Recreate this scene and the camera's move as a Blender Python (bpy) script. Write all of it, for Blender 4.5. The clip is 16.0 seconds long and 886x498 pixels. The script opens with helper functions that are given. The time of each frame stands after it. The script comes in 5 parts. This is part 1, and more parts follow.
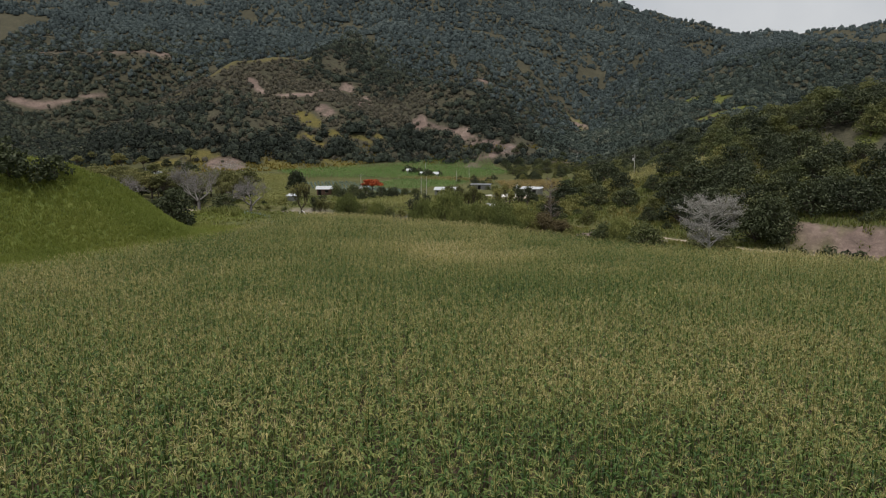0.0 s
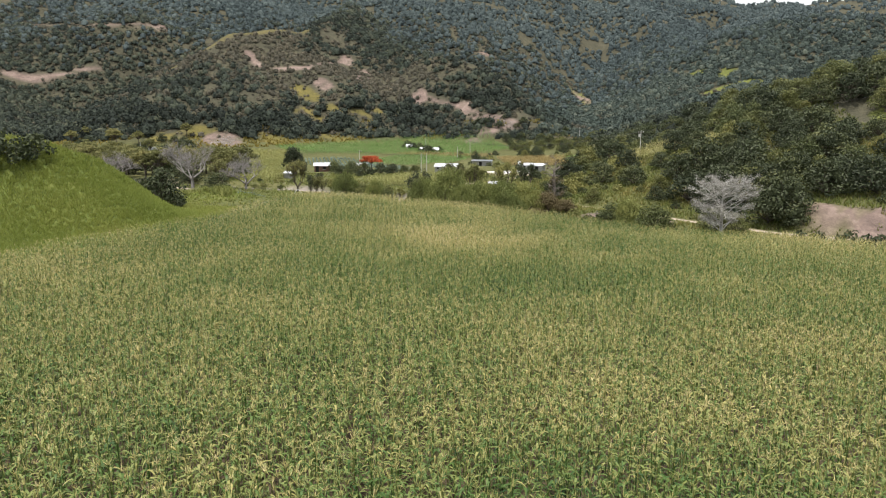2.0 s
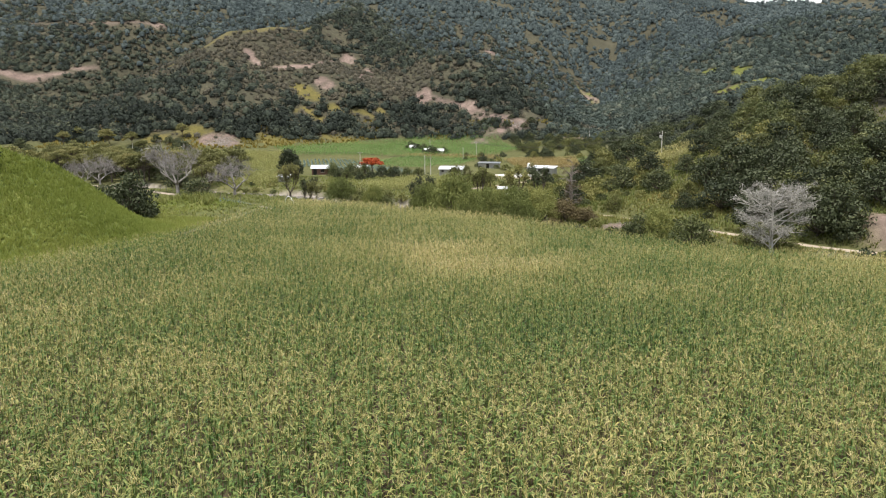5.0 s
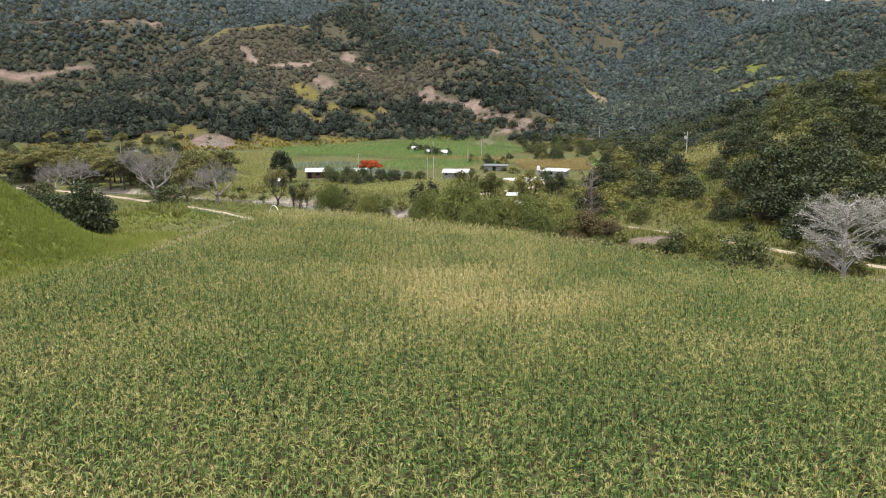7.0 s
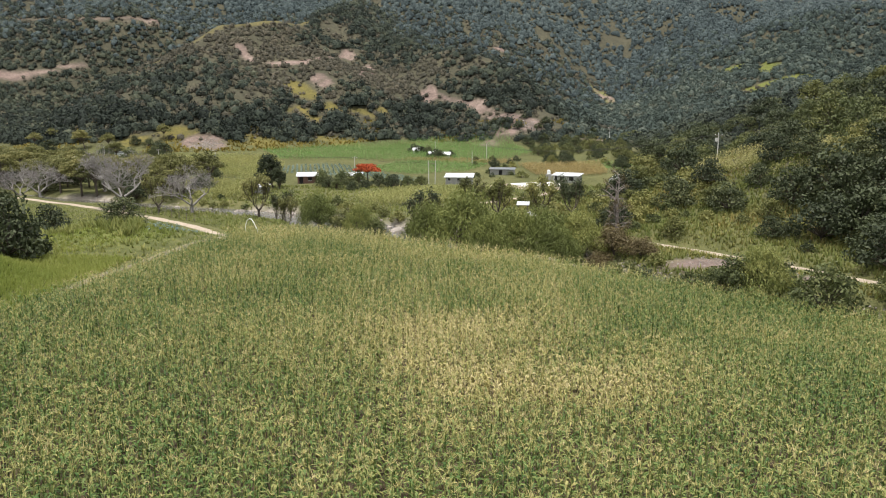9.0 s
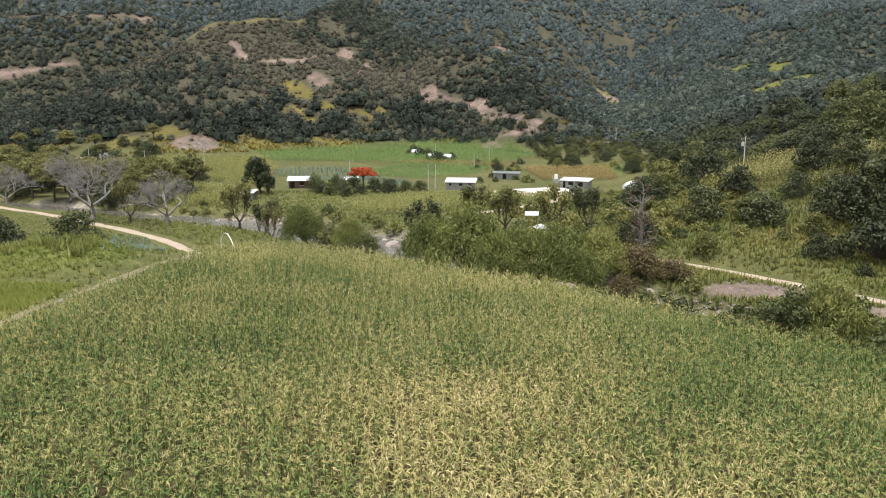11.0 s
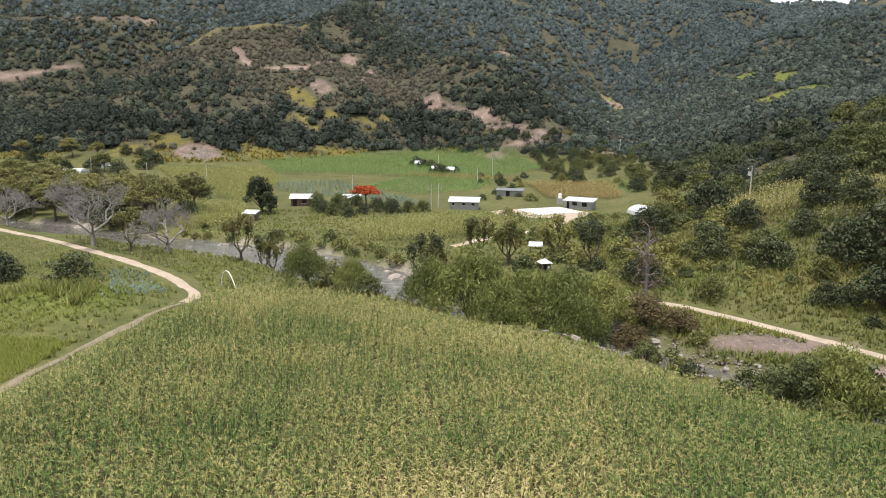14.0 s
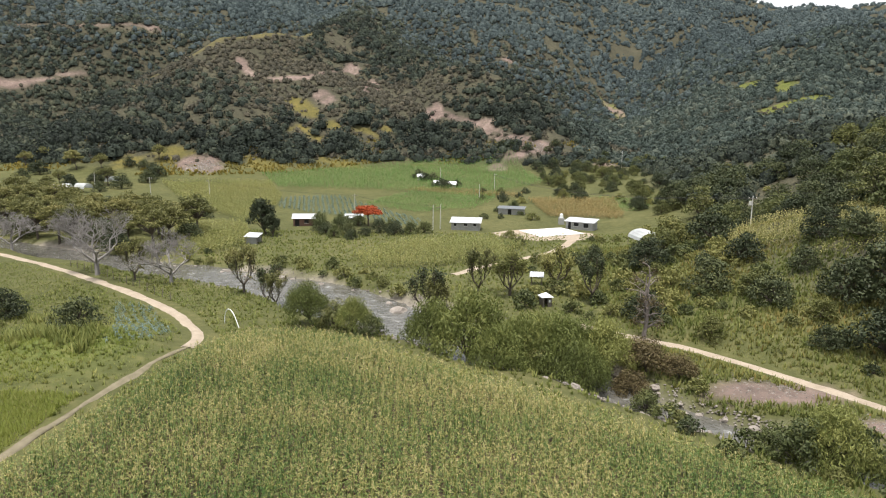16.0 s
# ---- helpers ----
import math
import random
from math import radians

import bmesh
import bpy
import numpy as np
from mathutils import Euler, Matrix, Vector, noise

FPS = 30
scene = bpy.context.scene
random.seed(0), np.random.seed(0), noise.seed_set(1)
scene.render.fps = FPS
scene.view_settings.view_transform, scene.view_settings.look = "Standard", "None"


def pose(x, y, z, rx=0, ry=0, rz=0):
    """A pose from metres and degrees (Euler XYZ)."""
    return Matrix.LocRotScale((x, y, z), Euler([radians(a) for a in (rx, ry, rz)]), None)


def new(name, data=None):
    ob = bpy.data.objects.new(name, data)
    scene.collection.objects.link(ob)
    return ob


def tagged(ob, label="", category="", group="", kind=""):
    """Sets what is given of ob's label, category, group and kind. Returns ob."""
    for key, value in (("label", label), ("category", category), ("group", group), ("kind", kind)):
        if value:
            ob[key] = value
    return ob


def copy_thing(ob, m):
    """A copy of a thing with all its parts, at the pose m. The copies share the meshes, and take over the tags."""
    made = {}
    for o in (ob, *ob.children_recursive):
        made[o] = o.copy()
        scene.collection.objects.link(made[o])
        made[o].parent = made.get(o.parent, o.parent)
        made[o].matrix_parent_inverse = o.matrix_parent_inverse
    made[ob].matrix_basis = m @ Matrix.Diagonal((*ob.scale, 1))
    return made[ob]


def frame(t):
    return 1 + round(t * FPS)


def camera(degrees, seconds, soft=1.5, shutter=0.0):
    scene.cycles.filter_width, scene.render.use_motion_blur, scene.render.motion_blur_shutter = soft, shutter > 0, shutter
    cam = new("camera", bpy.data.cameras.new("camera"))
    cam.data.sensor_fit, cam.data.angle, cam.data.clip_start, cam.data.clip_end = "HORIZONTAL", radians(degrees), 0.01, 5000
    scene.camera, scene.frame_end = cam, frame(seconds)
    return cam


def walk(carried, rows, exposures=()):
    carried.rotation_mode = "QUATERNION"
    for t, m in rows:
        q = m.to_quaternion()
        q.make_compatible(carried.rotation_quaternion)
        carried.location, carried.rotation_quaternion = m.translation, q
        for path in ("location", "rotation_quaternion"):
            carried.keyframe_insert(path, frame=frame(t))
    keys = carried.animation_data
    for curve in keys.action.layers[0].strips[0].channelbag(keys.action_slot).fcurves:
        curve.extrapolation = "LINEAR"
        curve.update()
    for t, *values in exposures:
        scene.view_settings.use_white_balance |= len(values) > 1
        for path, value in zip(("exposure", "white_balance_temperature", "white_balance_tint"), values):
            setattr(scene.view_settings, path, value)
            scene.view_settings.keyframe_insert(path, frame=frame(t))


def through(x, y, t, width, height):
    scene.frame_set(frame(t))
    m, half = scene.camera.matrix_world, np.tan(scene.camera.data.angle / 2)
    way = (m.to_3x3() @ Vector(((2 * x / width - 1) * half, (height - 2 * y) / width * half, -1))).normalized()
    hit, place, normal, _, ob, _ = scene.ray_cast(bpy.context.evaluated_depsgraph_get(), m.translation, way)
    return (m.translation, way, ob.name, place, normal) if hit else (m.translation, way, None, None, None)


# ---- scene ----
cam = camera(64.2, 16.0, soft=1.1)
METRES, EYE, TILT, LEAN, TURN = 138.0, 18.8, -8.7, 0.0, 0.0
ROWS = [
    (0.0, 0.00187, 0.03172, 0.00829, 0.011, -0.042, -0.00),
    (0.3, 0.00187, 0.03450, 0.01117, 0.042, -1.405, 0.01),
    (0.5, 0.00183, 0.03711, 0.01339, 0.063, -2.072, 0.01),
    (1.0, 0.00185, 0.04729, 0.01505, 0.080, -2.076, 0.01),
    (1.5, 0.00196, 0.05847, 0.01651, 0.059, -2.083, 0.01),
    (2.0, 0.00211, 0.06785, 0.01803, 0.056, -2.122, 0.01),
    (2.5, 0.00212, 0.07854, 0.01970, 0.088, -2.131, 0.04),
    (3.0, 0.00222, 0.09430, 0.02187, 0.157, -2.137, 0.04),
    (3.5, 0.00219, 0.11307, 0.02445, 0.235, -2.124, 0.02),
    (6.0, -0.00011, 0.23036, 0.04017, 0.567, -2.105, 0.00),
    (6.5, -0.00049, 0.26211, 0.04454, 0.643, -2.100, 0.01),
    (7.0, -0.00069, 0.29494, 0.04910, 0.709, -2.096, 0.02),
    (7.5, -0.00116, 0.32790, 0.05357, 0.753, -2.081, 0.01),
    (8.0, -0.00130, 0.36024, 0.05821, 0.802, -2.082, -0.00),
    (8.5, -0.00132, 0.39227, 0.06293, 0.882, -2.088, -0.01),
    (9.0, -0.00166, 0.42383, 0.06795, 0.938, -2.087, -0.03),
    (9.5, -0.00189, 0.45479, 0.07269, 1.003, -2.078, -0.06),
    (12.0, -0.00541, 0.53442, 0.09084, 0.876, -2.115, -0.30),
    (12.5, -0.00518, 0.53437, 0.09574, 0.940, -2.155, -0.41),
    (13.0, -0.00538, 0.53254, 0.10506, 1.008, -2.193, -0.51),
    (13.5, -0.00552, 0.53050, 0.11547, 1.070, -2.209, -0.60),
    (14.0, -0.00597, 0.52913, 0.12568, 1.113, -2.197, -0.68),
    (14.5, -0.00631, 0.52805, 0.13552, 1.161, -2.179, -0.75),
    (15.0, -0.00618, 0.52737, 0.14468, 1.203, -2.163, -0.76),
    (15.5, -0.00596, 0.52678, 0.15478, 1.251, -2.143, -0.79),
    (16.0, -0.00579, 0.52614, 0.16484, 1.290, -2.119, -0.81),
]
walk(cam, [(t, pose(0, 0, EYE, TILT, LEAN, TURN) @ pose(METRES * x, METRES * y, METRES * z, 90 + pitch, roll, yaw)) for t, x, y, z, yaw, pitch, roll in ROWS],
     exposures=[(0.0, -0.2), (0.15, 0.35), (0.3, 0.8), (0.6, 0.97), (2.5, 0.82), (6.0, 0.86), (16.0, 0.86)])

# ---- sky and sun: bright overcast ----
world = bpy.data.worlds.new("overcast_sky")
scene.world = world
world.use_nodes = True
wn, wl = world.node_tree.nodes, world.node_tree.links
sky = wn.new("ShaderNodeTexSky")
sky.sky_type, sky.sun_disc = "NISHITA", False
sky.sun_elevation, sky.sun_rotation = radians(78), radians(205)
sky.dust_density = 3.0
cloud_map = wn.new("ShaderNodeTexCoord")
cloud_noise = wn.new("ShaderNodeTexNoise")
cloud_noise.inputs["Scale"].default_value = 3.5
cloud_noise.inputs["Detail"].default_value = 6
wl.new(cloud_map.outputs["Generated"], cloud_noise.inputs["Vector"])
cloud_ramp = wn.new("ShaderNodeValToRGB")
cloud_ramp.color_ramp.elements[0].position, cloud_ramp.color_ramp.elements[0].color = 0.25, (5.5, 5.9, 6.5, 1)
cloud_ramp.color_ramp.elements[1].position, cloud_ramp.color_ramp.elements[1].color = 0.75, (9.5, 9.6, 9.7, 1)
wl.new(cloud_noise.outputs["Fac"], cloud_ramp.inputs["Fac"])
cloud_mix = wn.new("ShaderNodeMixRGB")
cloud_mix.inputs["Fac"].default_value = 0.86
wl.new(sky.outputs["Color"], cloud_mix.inputs["Color1"])
wl.new(cloud_ramp.outputs["Color"], cloud_mix.inputs["Color2"])
wl.new(cloud_mix.outputs["Color"], wn["Background"].inputs["Color"])
wn["Background"].inputs["Strength"].default_value = 0.086
sun = new("sun", bpy.data.lights.new("sun", "SUN"))
sun.data.energy, sun.data.angle, sun.data.color = 3.3, radians(7), (1.0, 0.95, 0.86)
sun.rotation_euler = (radians(12), 0, radians(-25))

RNG = np.random.default_rng(7)


# ---- materials ----
def shader(name, rough=0.8, spec=0.2):
    m = bpy.data.materials.new(name)
    m.use_nodes = True
    b = m.node_tree.nodes["Principled BSDF"]
    b.inputs["Roughness"].default_value = rough
    b.inputs["Specular IOR Level"].default_value = spec
    return m, m.node_tree.nodes, m.node_tree.links, b


def ramp(nodes, stops):
    r = nodes.new("ShaderNodeValToRGB")
    e = r.color_ramp.elements
    while len(e) < len(stops):
        e.new(0.5)
    for k, (p, c) in enumerate(stops):
        e[k].position, e[k].color = p, (*c, 1)
    return r


def noise_node(nodes, links, scale, detail=5, coord=None, rough=0.55):
    n = nodes.new("ShaderNodeTexNoise")
    n.inputs["Scale"].default_value, n.inputs["Detail"].default_value = scale, detail
    n.inputs["Roughness"].default_value = rough
    if coord is None:
        coord = nodes.new("ShaderNodeTexCoord").outputs["Object"]
    links.new(coord, n.inputs["Vector"])
    return n.outputs["Fac"]


def mix(nodes, links, fac, a, b, kind="MIX"):
    m = nodes.new("ShaderNodeMixRGB")
    m.blend_type = kind
    for sock, v in (("Fac", fac), ("Color1", a), ("Color2", b)):
        if isinstance(v, (int, float)):
            m.inputs[sock].default_value = v
        elif isinstance(v, tuple):
            m.inputs[sock].default_value = (*v, 1)
        else:
            links.new(v, m.inputs[sock])
    return m.outputs["Color"]


def calc(nodes, links, op, a, b, clamp=False):
    m = nodes.new("ShaderNodeMath")
    m.operation, m.use_clamp = op, clamp
    for k, v in enumerate((a, b)):
        if isinstance(v, (int, float)):
            m.inputs[k].default_value = v
        else:
            links.new(v, m.inputs[k])
    return m.outputs[0]


def attribute(nodes, name):
    a = nodes.new("ShaderNodeAttribute")
    a.attribute_name = name
    return a.outputs["Fac"]


def bump(nodes, links, bsdf, height, strength=0.5, distance=0.1):
    b = nodes.new("ShaderNodeBump")
    b.inputs["Strength"].default_value, b.inputs["Distance"].default_value = strength, distance
    links.new(height, b.inputs["Height"])
    links.new(b.outputs["Normal"], bsdf.inputs["Normal"])


def plain(name, dark, light, scale=3.0, rough=0.8, metal=0.0, spec=0.3, relief=0.2):
    """A surface that varies between two tones at two scales."""
    m, n, l, b = shader(name, rough, spec)
    f = calc(n, l, "ADD", calc(n, l, "MULTIPLY", noise_node(n, l, scale), 0.6), calc(n, l, "MULTIPLY", noise_node(n, l, scale * 9), 0.4))
    l.new(ramp(n, [(0.3, dark), (0.7, light)]).outputs["Color"], b.inputs["Base Color"])
    l.new(f, b.inputs["Base Color"].links[0].from_node.inputs["Fac"])
    b.inputs["Metallic"].default_value = metal
    if relief:
        bump(n, l, b, f, relief, 0.05)
    return m


def foliage(name, stops, through=0.25, patch=0.15, island=0.45, tint=0.4, rough=0.6, grain=0.0, each=0.0):
    """Leaves: tone by leaf, by attribute tint (tree or clump, plus painted top light in crowns) and by patches of
    ground.
    """
    m, n, l, b = shader(name, rough, 0.25)
    geo = n.new("ShaderNodeNewGeometry")
    f = calc(n, l, "MULTIPLY", geo.outputs["Random Per Island"], island)
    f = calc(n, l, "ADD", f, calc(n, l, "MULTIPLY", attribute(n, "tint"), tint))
    f = calc(n, l, "ADD", f, calc(n, l, "MULTIPLY", noise_node(n, l, 0.06, 3), patch), True)
    r = ramp(n, stops)
    if each:
        own = n.new("ShaderNodeObjectInfo").outputs["Random"]
        f = calc(n, l, "ADD", f, calc(n, l, "MULTIPLY", calc(n, l, "SUBTRACT", own, 0.5), each), True)
    if grain:
        speck = noise_node(n, l, grain, 4, rough=0.65)
        f = calc(n, l, "ADD", f, calc(n, l, "MULTIPLY", calc(n, l, "SUBTRACT", speck, 0.5), 1.1), True)
        bump(n, l, b, speck, 0.9, 0.9)
    l.new(f, r.inputs["Fac"])
    l.new(r.outputs["Color"], b.inputs["Base Color"])
    t = n.new("ShaderNodeBsdfTranslucent")
    l.new(r.outputs["Color"], t.inputs["Color"])
    mx = n.new("ShaderNodeMixShader")
    mx.inputs["Fac"].default_value = through
    l.new(b.outputs["BSDF"], mx.inputs[1])
    l.new(t.outputs["BSDF"], mx.inputs[2])
    l.new(mx.outputs["Shader"], n["Material Output"].inputs["Surface"])
    return m


CORN = foliage("corn_leaf", [(0.0, (0.016, 0.044, 0.009)), (0.3, (0.066, 0.122, 0.027)), (0.55, (0.178, 0.202, 0.062)), (0.8, (0.345, 0.300, 0.112)), (1.0, (0.480, 0.410, 0.215))], 0.16, 0.10, 0.42, 0.6, 0.5)
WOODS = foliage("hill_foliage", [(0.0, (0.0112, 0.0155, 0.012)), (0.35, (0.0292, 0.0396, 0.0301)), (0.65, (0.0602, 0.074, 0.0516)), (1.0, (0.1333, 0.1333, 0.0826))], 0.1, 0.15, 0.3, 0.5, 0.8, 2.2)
# hill foliage made lighter and bluer: thin valley haze painted into the leaves
WOODS_LIGHT_HAZE = foliage("hazed_valley_foliage", [(0.0, (0.018, 0.027, 0.023)), (0.35, (0.044, 0.062, 0.054)), (0.65, (0.084, 0.106, 0.086)), (1.0, (0.165, 0.172, 0.122))], 0.1, 0.15, 0.3, 0.5, 0.8, 2.2)
# distance haze is put into this leaf colour: paler and bluer than the near woods
PINES_HAZED = foliage("hazed_mountain_foliage", [(0.0, (0.0242, 0.0353, 0.0381)), (0.35, (0.0512, 0.0707, 0.0725)), (0.65, (0.0874, 0.1125, 0.1088)), (1.0, (0.1535, 0.1674, 0.1469))], 0.1, 0.25, 0.12, 0.42, 0.8, 1.5)
SCRUB = foliage("dry_scrub_foliage", [(0.0, (0.0439, 0.0439, 0.0327)), (0.5, (0.0843, 0.0774, 0.0559)), (1.0, (0.1462, 0.1247, 0.0851))], 0.1, 0.2, 0.3, 0.45, 0.8, 1.6)
LEAF = foliage("broad_leaf", [(0.0, (0.038, 0.051, 0.022)), (0.5, (0.090, 0.106, 0.038)), (1.0, (0.205, 0.195, 0.070))], 0.25, 0.1, 0.3, 0.5, each=0.5)
LEAF_HILL = foliage("hillside_leaf", [(0.0, (0.050, 0.060, 0.020)), (0.5, (0.112, 0.120, 0.038)), (1.0, (0.235, 0.215, 0.070))], 0.25, 0.1, 0.3, 0.5, each=0.5)
LEAF_DARK = foliage("dark_leaf", [(0.0, (0.0239, 0.0331, 0.0166)), (0.6, (0.0589, 0.0718, 0.0313)), (1.0, (0.1288, 0.1325, 0.0478))], 0.15, 0.1, 0.3, 0.45, each=0.6)
LEAF_OLIVE = foliage("olive_leaf", [(0.0, (0.080, 0.090, 0.027)), (0.5, (0.165, 0.168, 0.055)), (1.0, (0.290, 0.270, 0.092))], 0.25, 0.1, 0.3, 0.5, each=0.55)
LEAF_CANOPY = foliage("canopy_leaf", [(0.0, (0.064, 0.072, 0.024)), (0.5, (0.138, 0.138, 0.048)), (1.0, (0.245, 0.222, 0.084))], 0.25, 0.1, 0.3, 0.5, each=0.55)
LEAF_RUST = foliage("rusty_leaf", [(0.0, (0.06, 0.045, 0.02)), (0.5, (0.12, 0.095, 0.045)), (1.0, (0.17, 0.13, 0.06))], 0.2, 0.1, 0.3, 0.4)
BLOSSOM = foliage("flame_blossom", [(0.0, (0.12, 0.03, 0.012)), (0.5, (0.36, 0.06, 0.018)), (1.0, (0.5, 0.13, 0.04))], 0.25, 0.1, 0.7, 0.2)
GRASS = foliage("grass_blade", [(0.0, (0.102, 0.130, 0.034)), (0.5, (0.180, 0.206, 0.063)), (1.0, (0.324, 0.307, 0.103))], 0.3, 0.25, 0.45, 0.4)
AGAVE = foliage("agave_leaf", [(0.0, (0.063, 0.104, 0.090)), (0.6, (0.126, 0.180, 0.162)), (1.0, (0.198, 0.257, 0.225))], 0.1, 0.1, 0.5, 0.4)
CANE = foliage("green_crop_leaf", [(0.0, (0.081, 0.156, 0.045)), (0.5, (0.135, 0.247, 0.068)), (1.0, (0.230, 0.338, 0.105))], 0.3, 0.3, 0.4, 0.3)
STRAW = foliage("dry_crop_leaf", [(0.0, (0.156, 0.132, 0.048)), (0.5, (0.288, 0.216, 0.090)), (1.0, (0.408, 0.312, 0.144))], 0.3, 0.3, 0.4, 0.3)
MAIZE = foliage("ripening_maize_leaf", [(0.0, (0.121, 0.156, 0.049)), (0.5, (0.243, 0.247, 0.084)), (1.0, (0.392, 0.338, 0.140))], 0.3, 0.3, 0.4, 0.3)
BARK = plain("bark", (0.05, 0.04, 0.03), (0.12, 0.10, 0.08), 2.0, 0.9)
BARK_SNAG = plain("grey_brown_bark", (0.12, 0.10, 0.09), (0.26, 0.225, 0.21), 1.5, 0.9)
BARK_GREY = plain("bleached_bark", (0.14, 0.13, 0.125), (0.30, 0.28, 0.27), 1.5, 0.9)
BARK_PALE = plain("pale_lichened_bark", (0.26, 0.25, 0.235), (0.46, 0.44, 0.42), 1.5, 0.9)
LICHEN = foliage("grey_lichen", [(0.0, (0.16, 0.155, 0.135)), (0.5, (0.27, 0.26, 0.235)), (1.0, (0.40, 0.385, 0.35))], 0.15, 0.1, 0.5, 0.4, 0.9)
LEAF_WILLOW = foliage("willow_leaf", [(0.0, (0.052, 0.068, 0.020)), (0.5, (0.140, 0.162, 0.046)), (1.0, (0.275, 0.275, 0.088))], 0.25, 0.1, 0.3, 0.55, each=0.5)
ROOF = plain("white_sheet_metal", (0.36, 0.375, 0.40), (0.52, 0.535, 0.56), 0.8, 0.5, 0.0, 0.5, 0.05)
BLOCK = plain("grey_block", (0.24, 0.24, 0.23), (0.36, 0.355, 0.34), 2.0, 0.9)
CONCRETE = plain("pale_concrete", (0.52, 0.50, 0.47), (0.74, 0.72, 0.69), 0.25, 0.85)
PLANK = plain("weathered_wood", (0.10, 0.085, 0.07), (0.22, 0.19, 0.16), 3.0, 0.85)
DARK = plain("dark_opening", (0.012, 0.012, 0.012), (0.03, 0.03, 0.03), 1.0, 0.9, relief=0)
REDDISH = plain("terracotta_paint", (0.13, 0.075, 0.06), (0.21, 0.125, 0.10), 2.0, 0.85)
POLE = plain("pale_concrete_pole", (0.42, 0.41, 0.39), (0.58, 0.57, 0.55), 2.0, 0.85)
ROCK = plain("river_rock", (0.13, 0.115, 0.10), (0.34, 0.30, 0.27), 0.7, 0.9)
PIPE = plain("white_pvc", (0.70, 0.71, 0.72), (0.82, 0.83, 0.84), 2.0, 0.5, relief=0)
CABLE = plain("black_cable", (0.02, 0.02, 0.02), (0.05, 0.05, 0.05), 2.0, 0.6, relief=0)
DIRT = plain("packed_dirt", (0.24, 0.195, 0.15), (0.38, 0.32, 0.255), 0.6, 0.95, spec=0.1)
TARP = plain("white_tarpaulin", (0.55, 0.57, 0.58), (0.74, 0.76, 0.77), 0.8, 0.5, relief=0.05)


# ---- the lie of the land ----
def value_noise(x, y, size, seed):
    """Smooth random relief between -1 and 1 with cells of that many metres."""
    u, v = x / size, y / size
    i, j = np.floor(u), np.floor(v)
    fu, fv = u - i, v - j
    fu, fv = fu * fu * (3 - 2 * fu), fv * fv * (3 - 2 * fv)

    def corner(a, b):
        w = np.sin(a * 127.1 + b * 311.7 + seed * 74.7) * 43758.5453
        return 2 * (w - np.floor(w)) - 1

    return (corner(i, j) * (1 - fu) + corner(i + 1, j) * fu) * (1 - fv) + (corner(i, j + 1) * (1 - fu) + corner(i + 1, j + 1) * fu) * fv


def line_distance(x, y, pts):
    """Distance to a line of points, and the other values of the points there."""
    best = np.full(np.shape(x), 1e9)
    val = np.zeros(np.shape(x))
    for a, b in zip(pts, pts[1:]):
        dx, dy = b[0] - a[0], b[1] - a[1]
        k = np.clip(((x - a[0]) * dx + (y - a[1]) * dy) / (dx * dx + dy * dy), 0, 1)
        d = np.hypot(x - a[0] - k * dx, y - a[1] - k * dy)
        near = d < best
        best = np.where(near, d, best)
        val = np.where(near, a[2] + k * (b[2] - a[2]), val)
    return best, val


def ridge(x, y, pts, slope, far=900, steeper=0.0):
    """Height of a ridge: crest points x, y, z, falling off on both sides."""
    top = np.full(np.shape(x), -1e3)
    for a, b in zip(pts, pts[1:]):
        dx, dy = b[0] - a[0], b[1] - a[1]
        k = np.clip(((x - a[0]) * dx + (y - a[1]) * dy) / (dx * dx + dy * dy), 0, 1)
        d = np.hypot(x - a[0] - k * dx, y - a[1] - k * dy)
        top = np.maximum(top, a[2] + k * (b[2] - a[2]) - slope * d - steeper * np.maximum(d - far, 0))
    return top


# river: x, y, half width
RIVER = [(-500, 420, 8), (-200, 282, 7), (-120, 244, 6), (-90, 230, 6), (-58, 215, 7), (-40, 206, 8), (-25, 196, 9), (-9, 182, 9), (2, 170, 7), (12, 160, 5), (21, 149.5, 4), (29, 142, 3.6), (37, 135.5, 3.6), (50, 126, 4), (75, 113, 4.5), (120, 90, 5), (220, 30, 6), (500, -150, 8)]
WATER_Z = -2.2
TRACK = [(-330, 330, 0), (-180, 262, 0), (-130, 236, 0), (-94.2, 217.7, 0), (-78.8, 207.5, 0), (-67.3, 199.1, 0), (-55.4, 189.0, 0), (-46.8, 181.1, 0), (-41.1, 174.6, 0), (-35.8, 165.8, 0), (-33.7, 161.1, 0), (-33.7, 156.5, 0)]
TRACK_OLD = [(-33.7, 157, 0), (-34.3, 152.9, 0), (-35.1, 146.1, 0), (-36.6, 138.6, 0), (-36.9, 131.1, 0), (-37.6, 124, 0)]
TRACK_RIGHT = [(17, 178, 0), (24.1, 172, 0), (31, 167.5, 0), (38, 159, 0), (45, 149.5, 0), (51, 140, 0), (58, 131, 0), (65, 126, 0), (76, 119.5, 0), (98, 108, 0), (150, 80, 0), (260, 10, 0)]
TRACK_MID = [(-2, 212, 0), (6, 222, 0), (15, 229, 0), (22, 237, 0), (28, 252, 0), (30, 262, 0)]
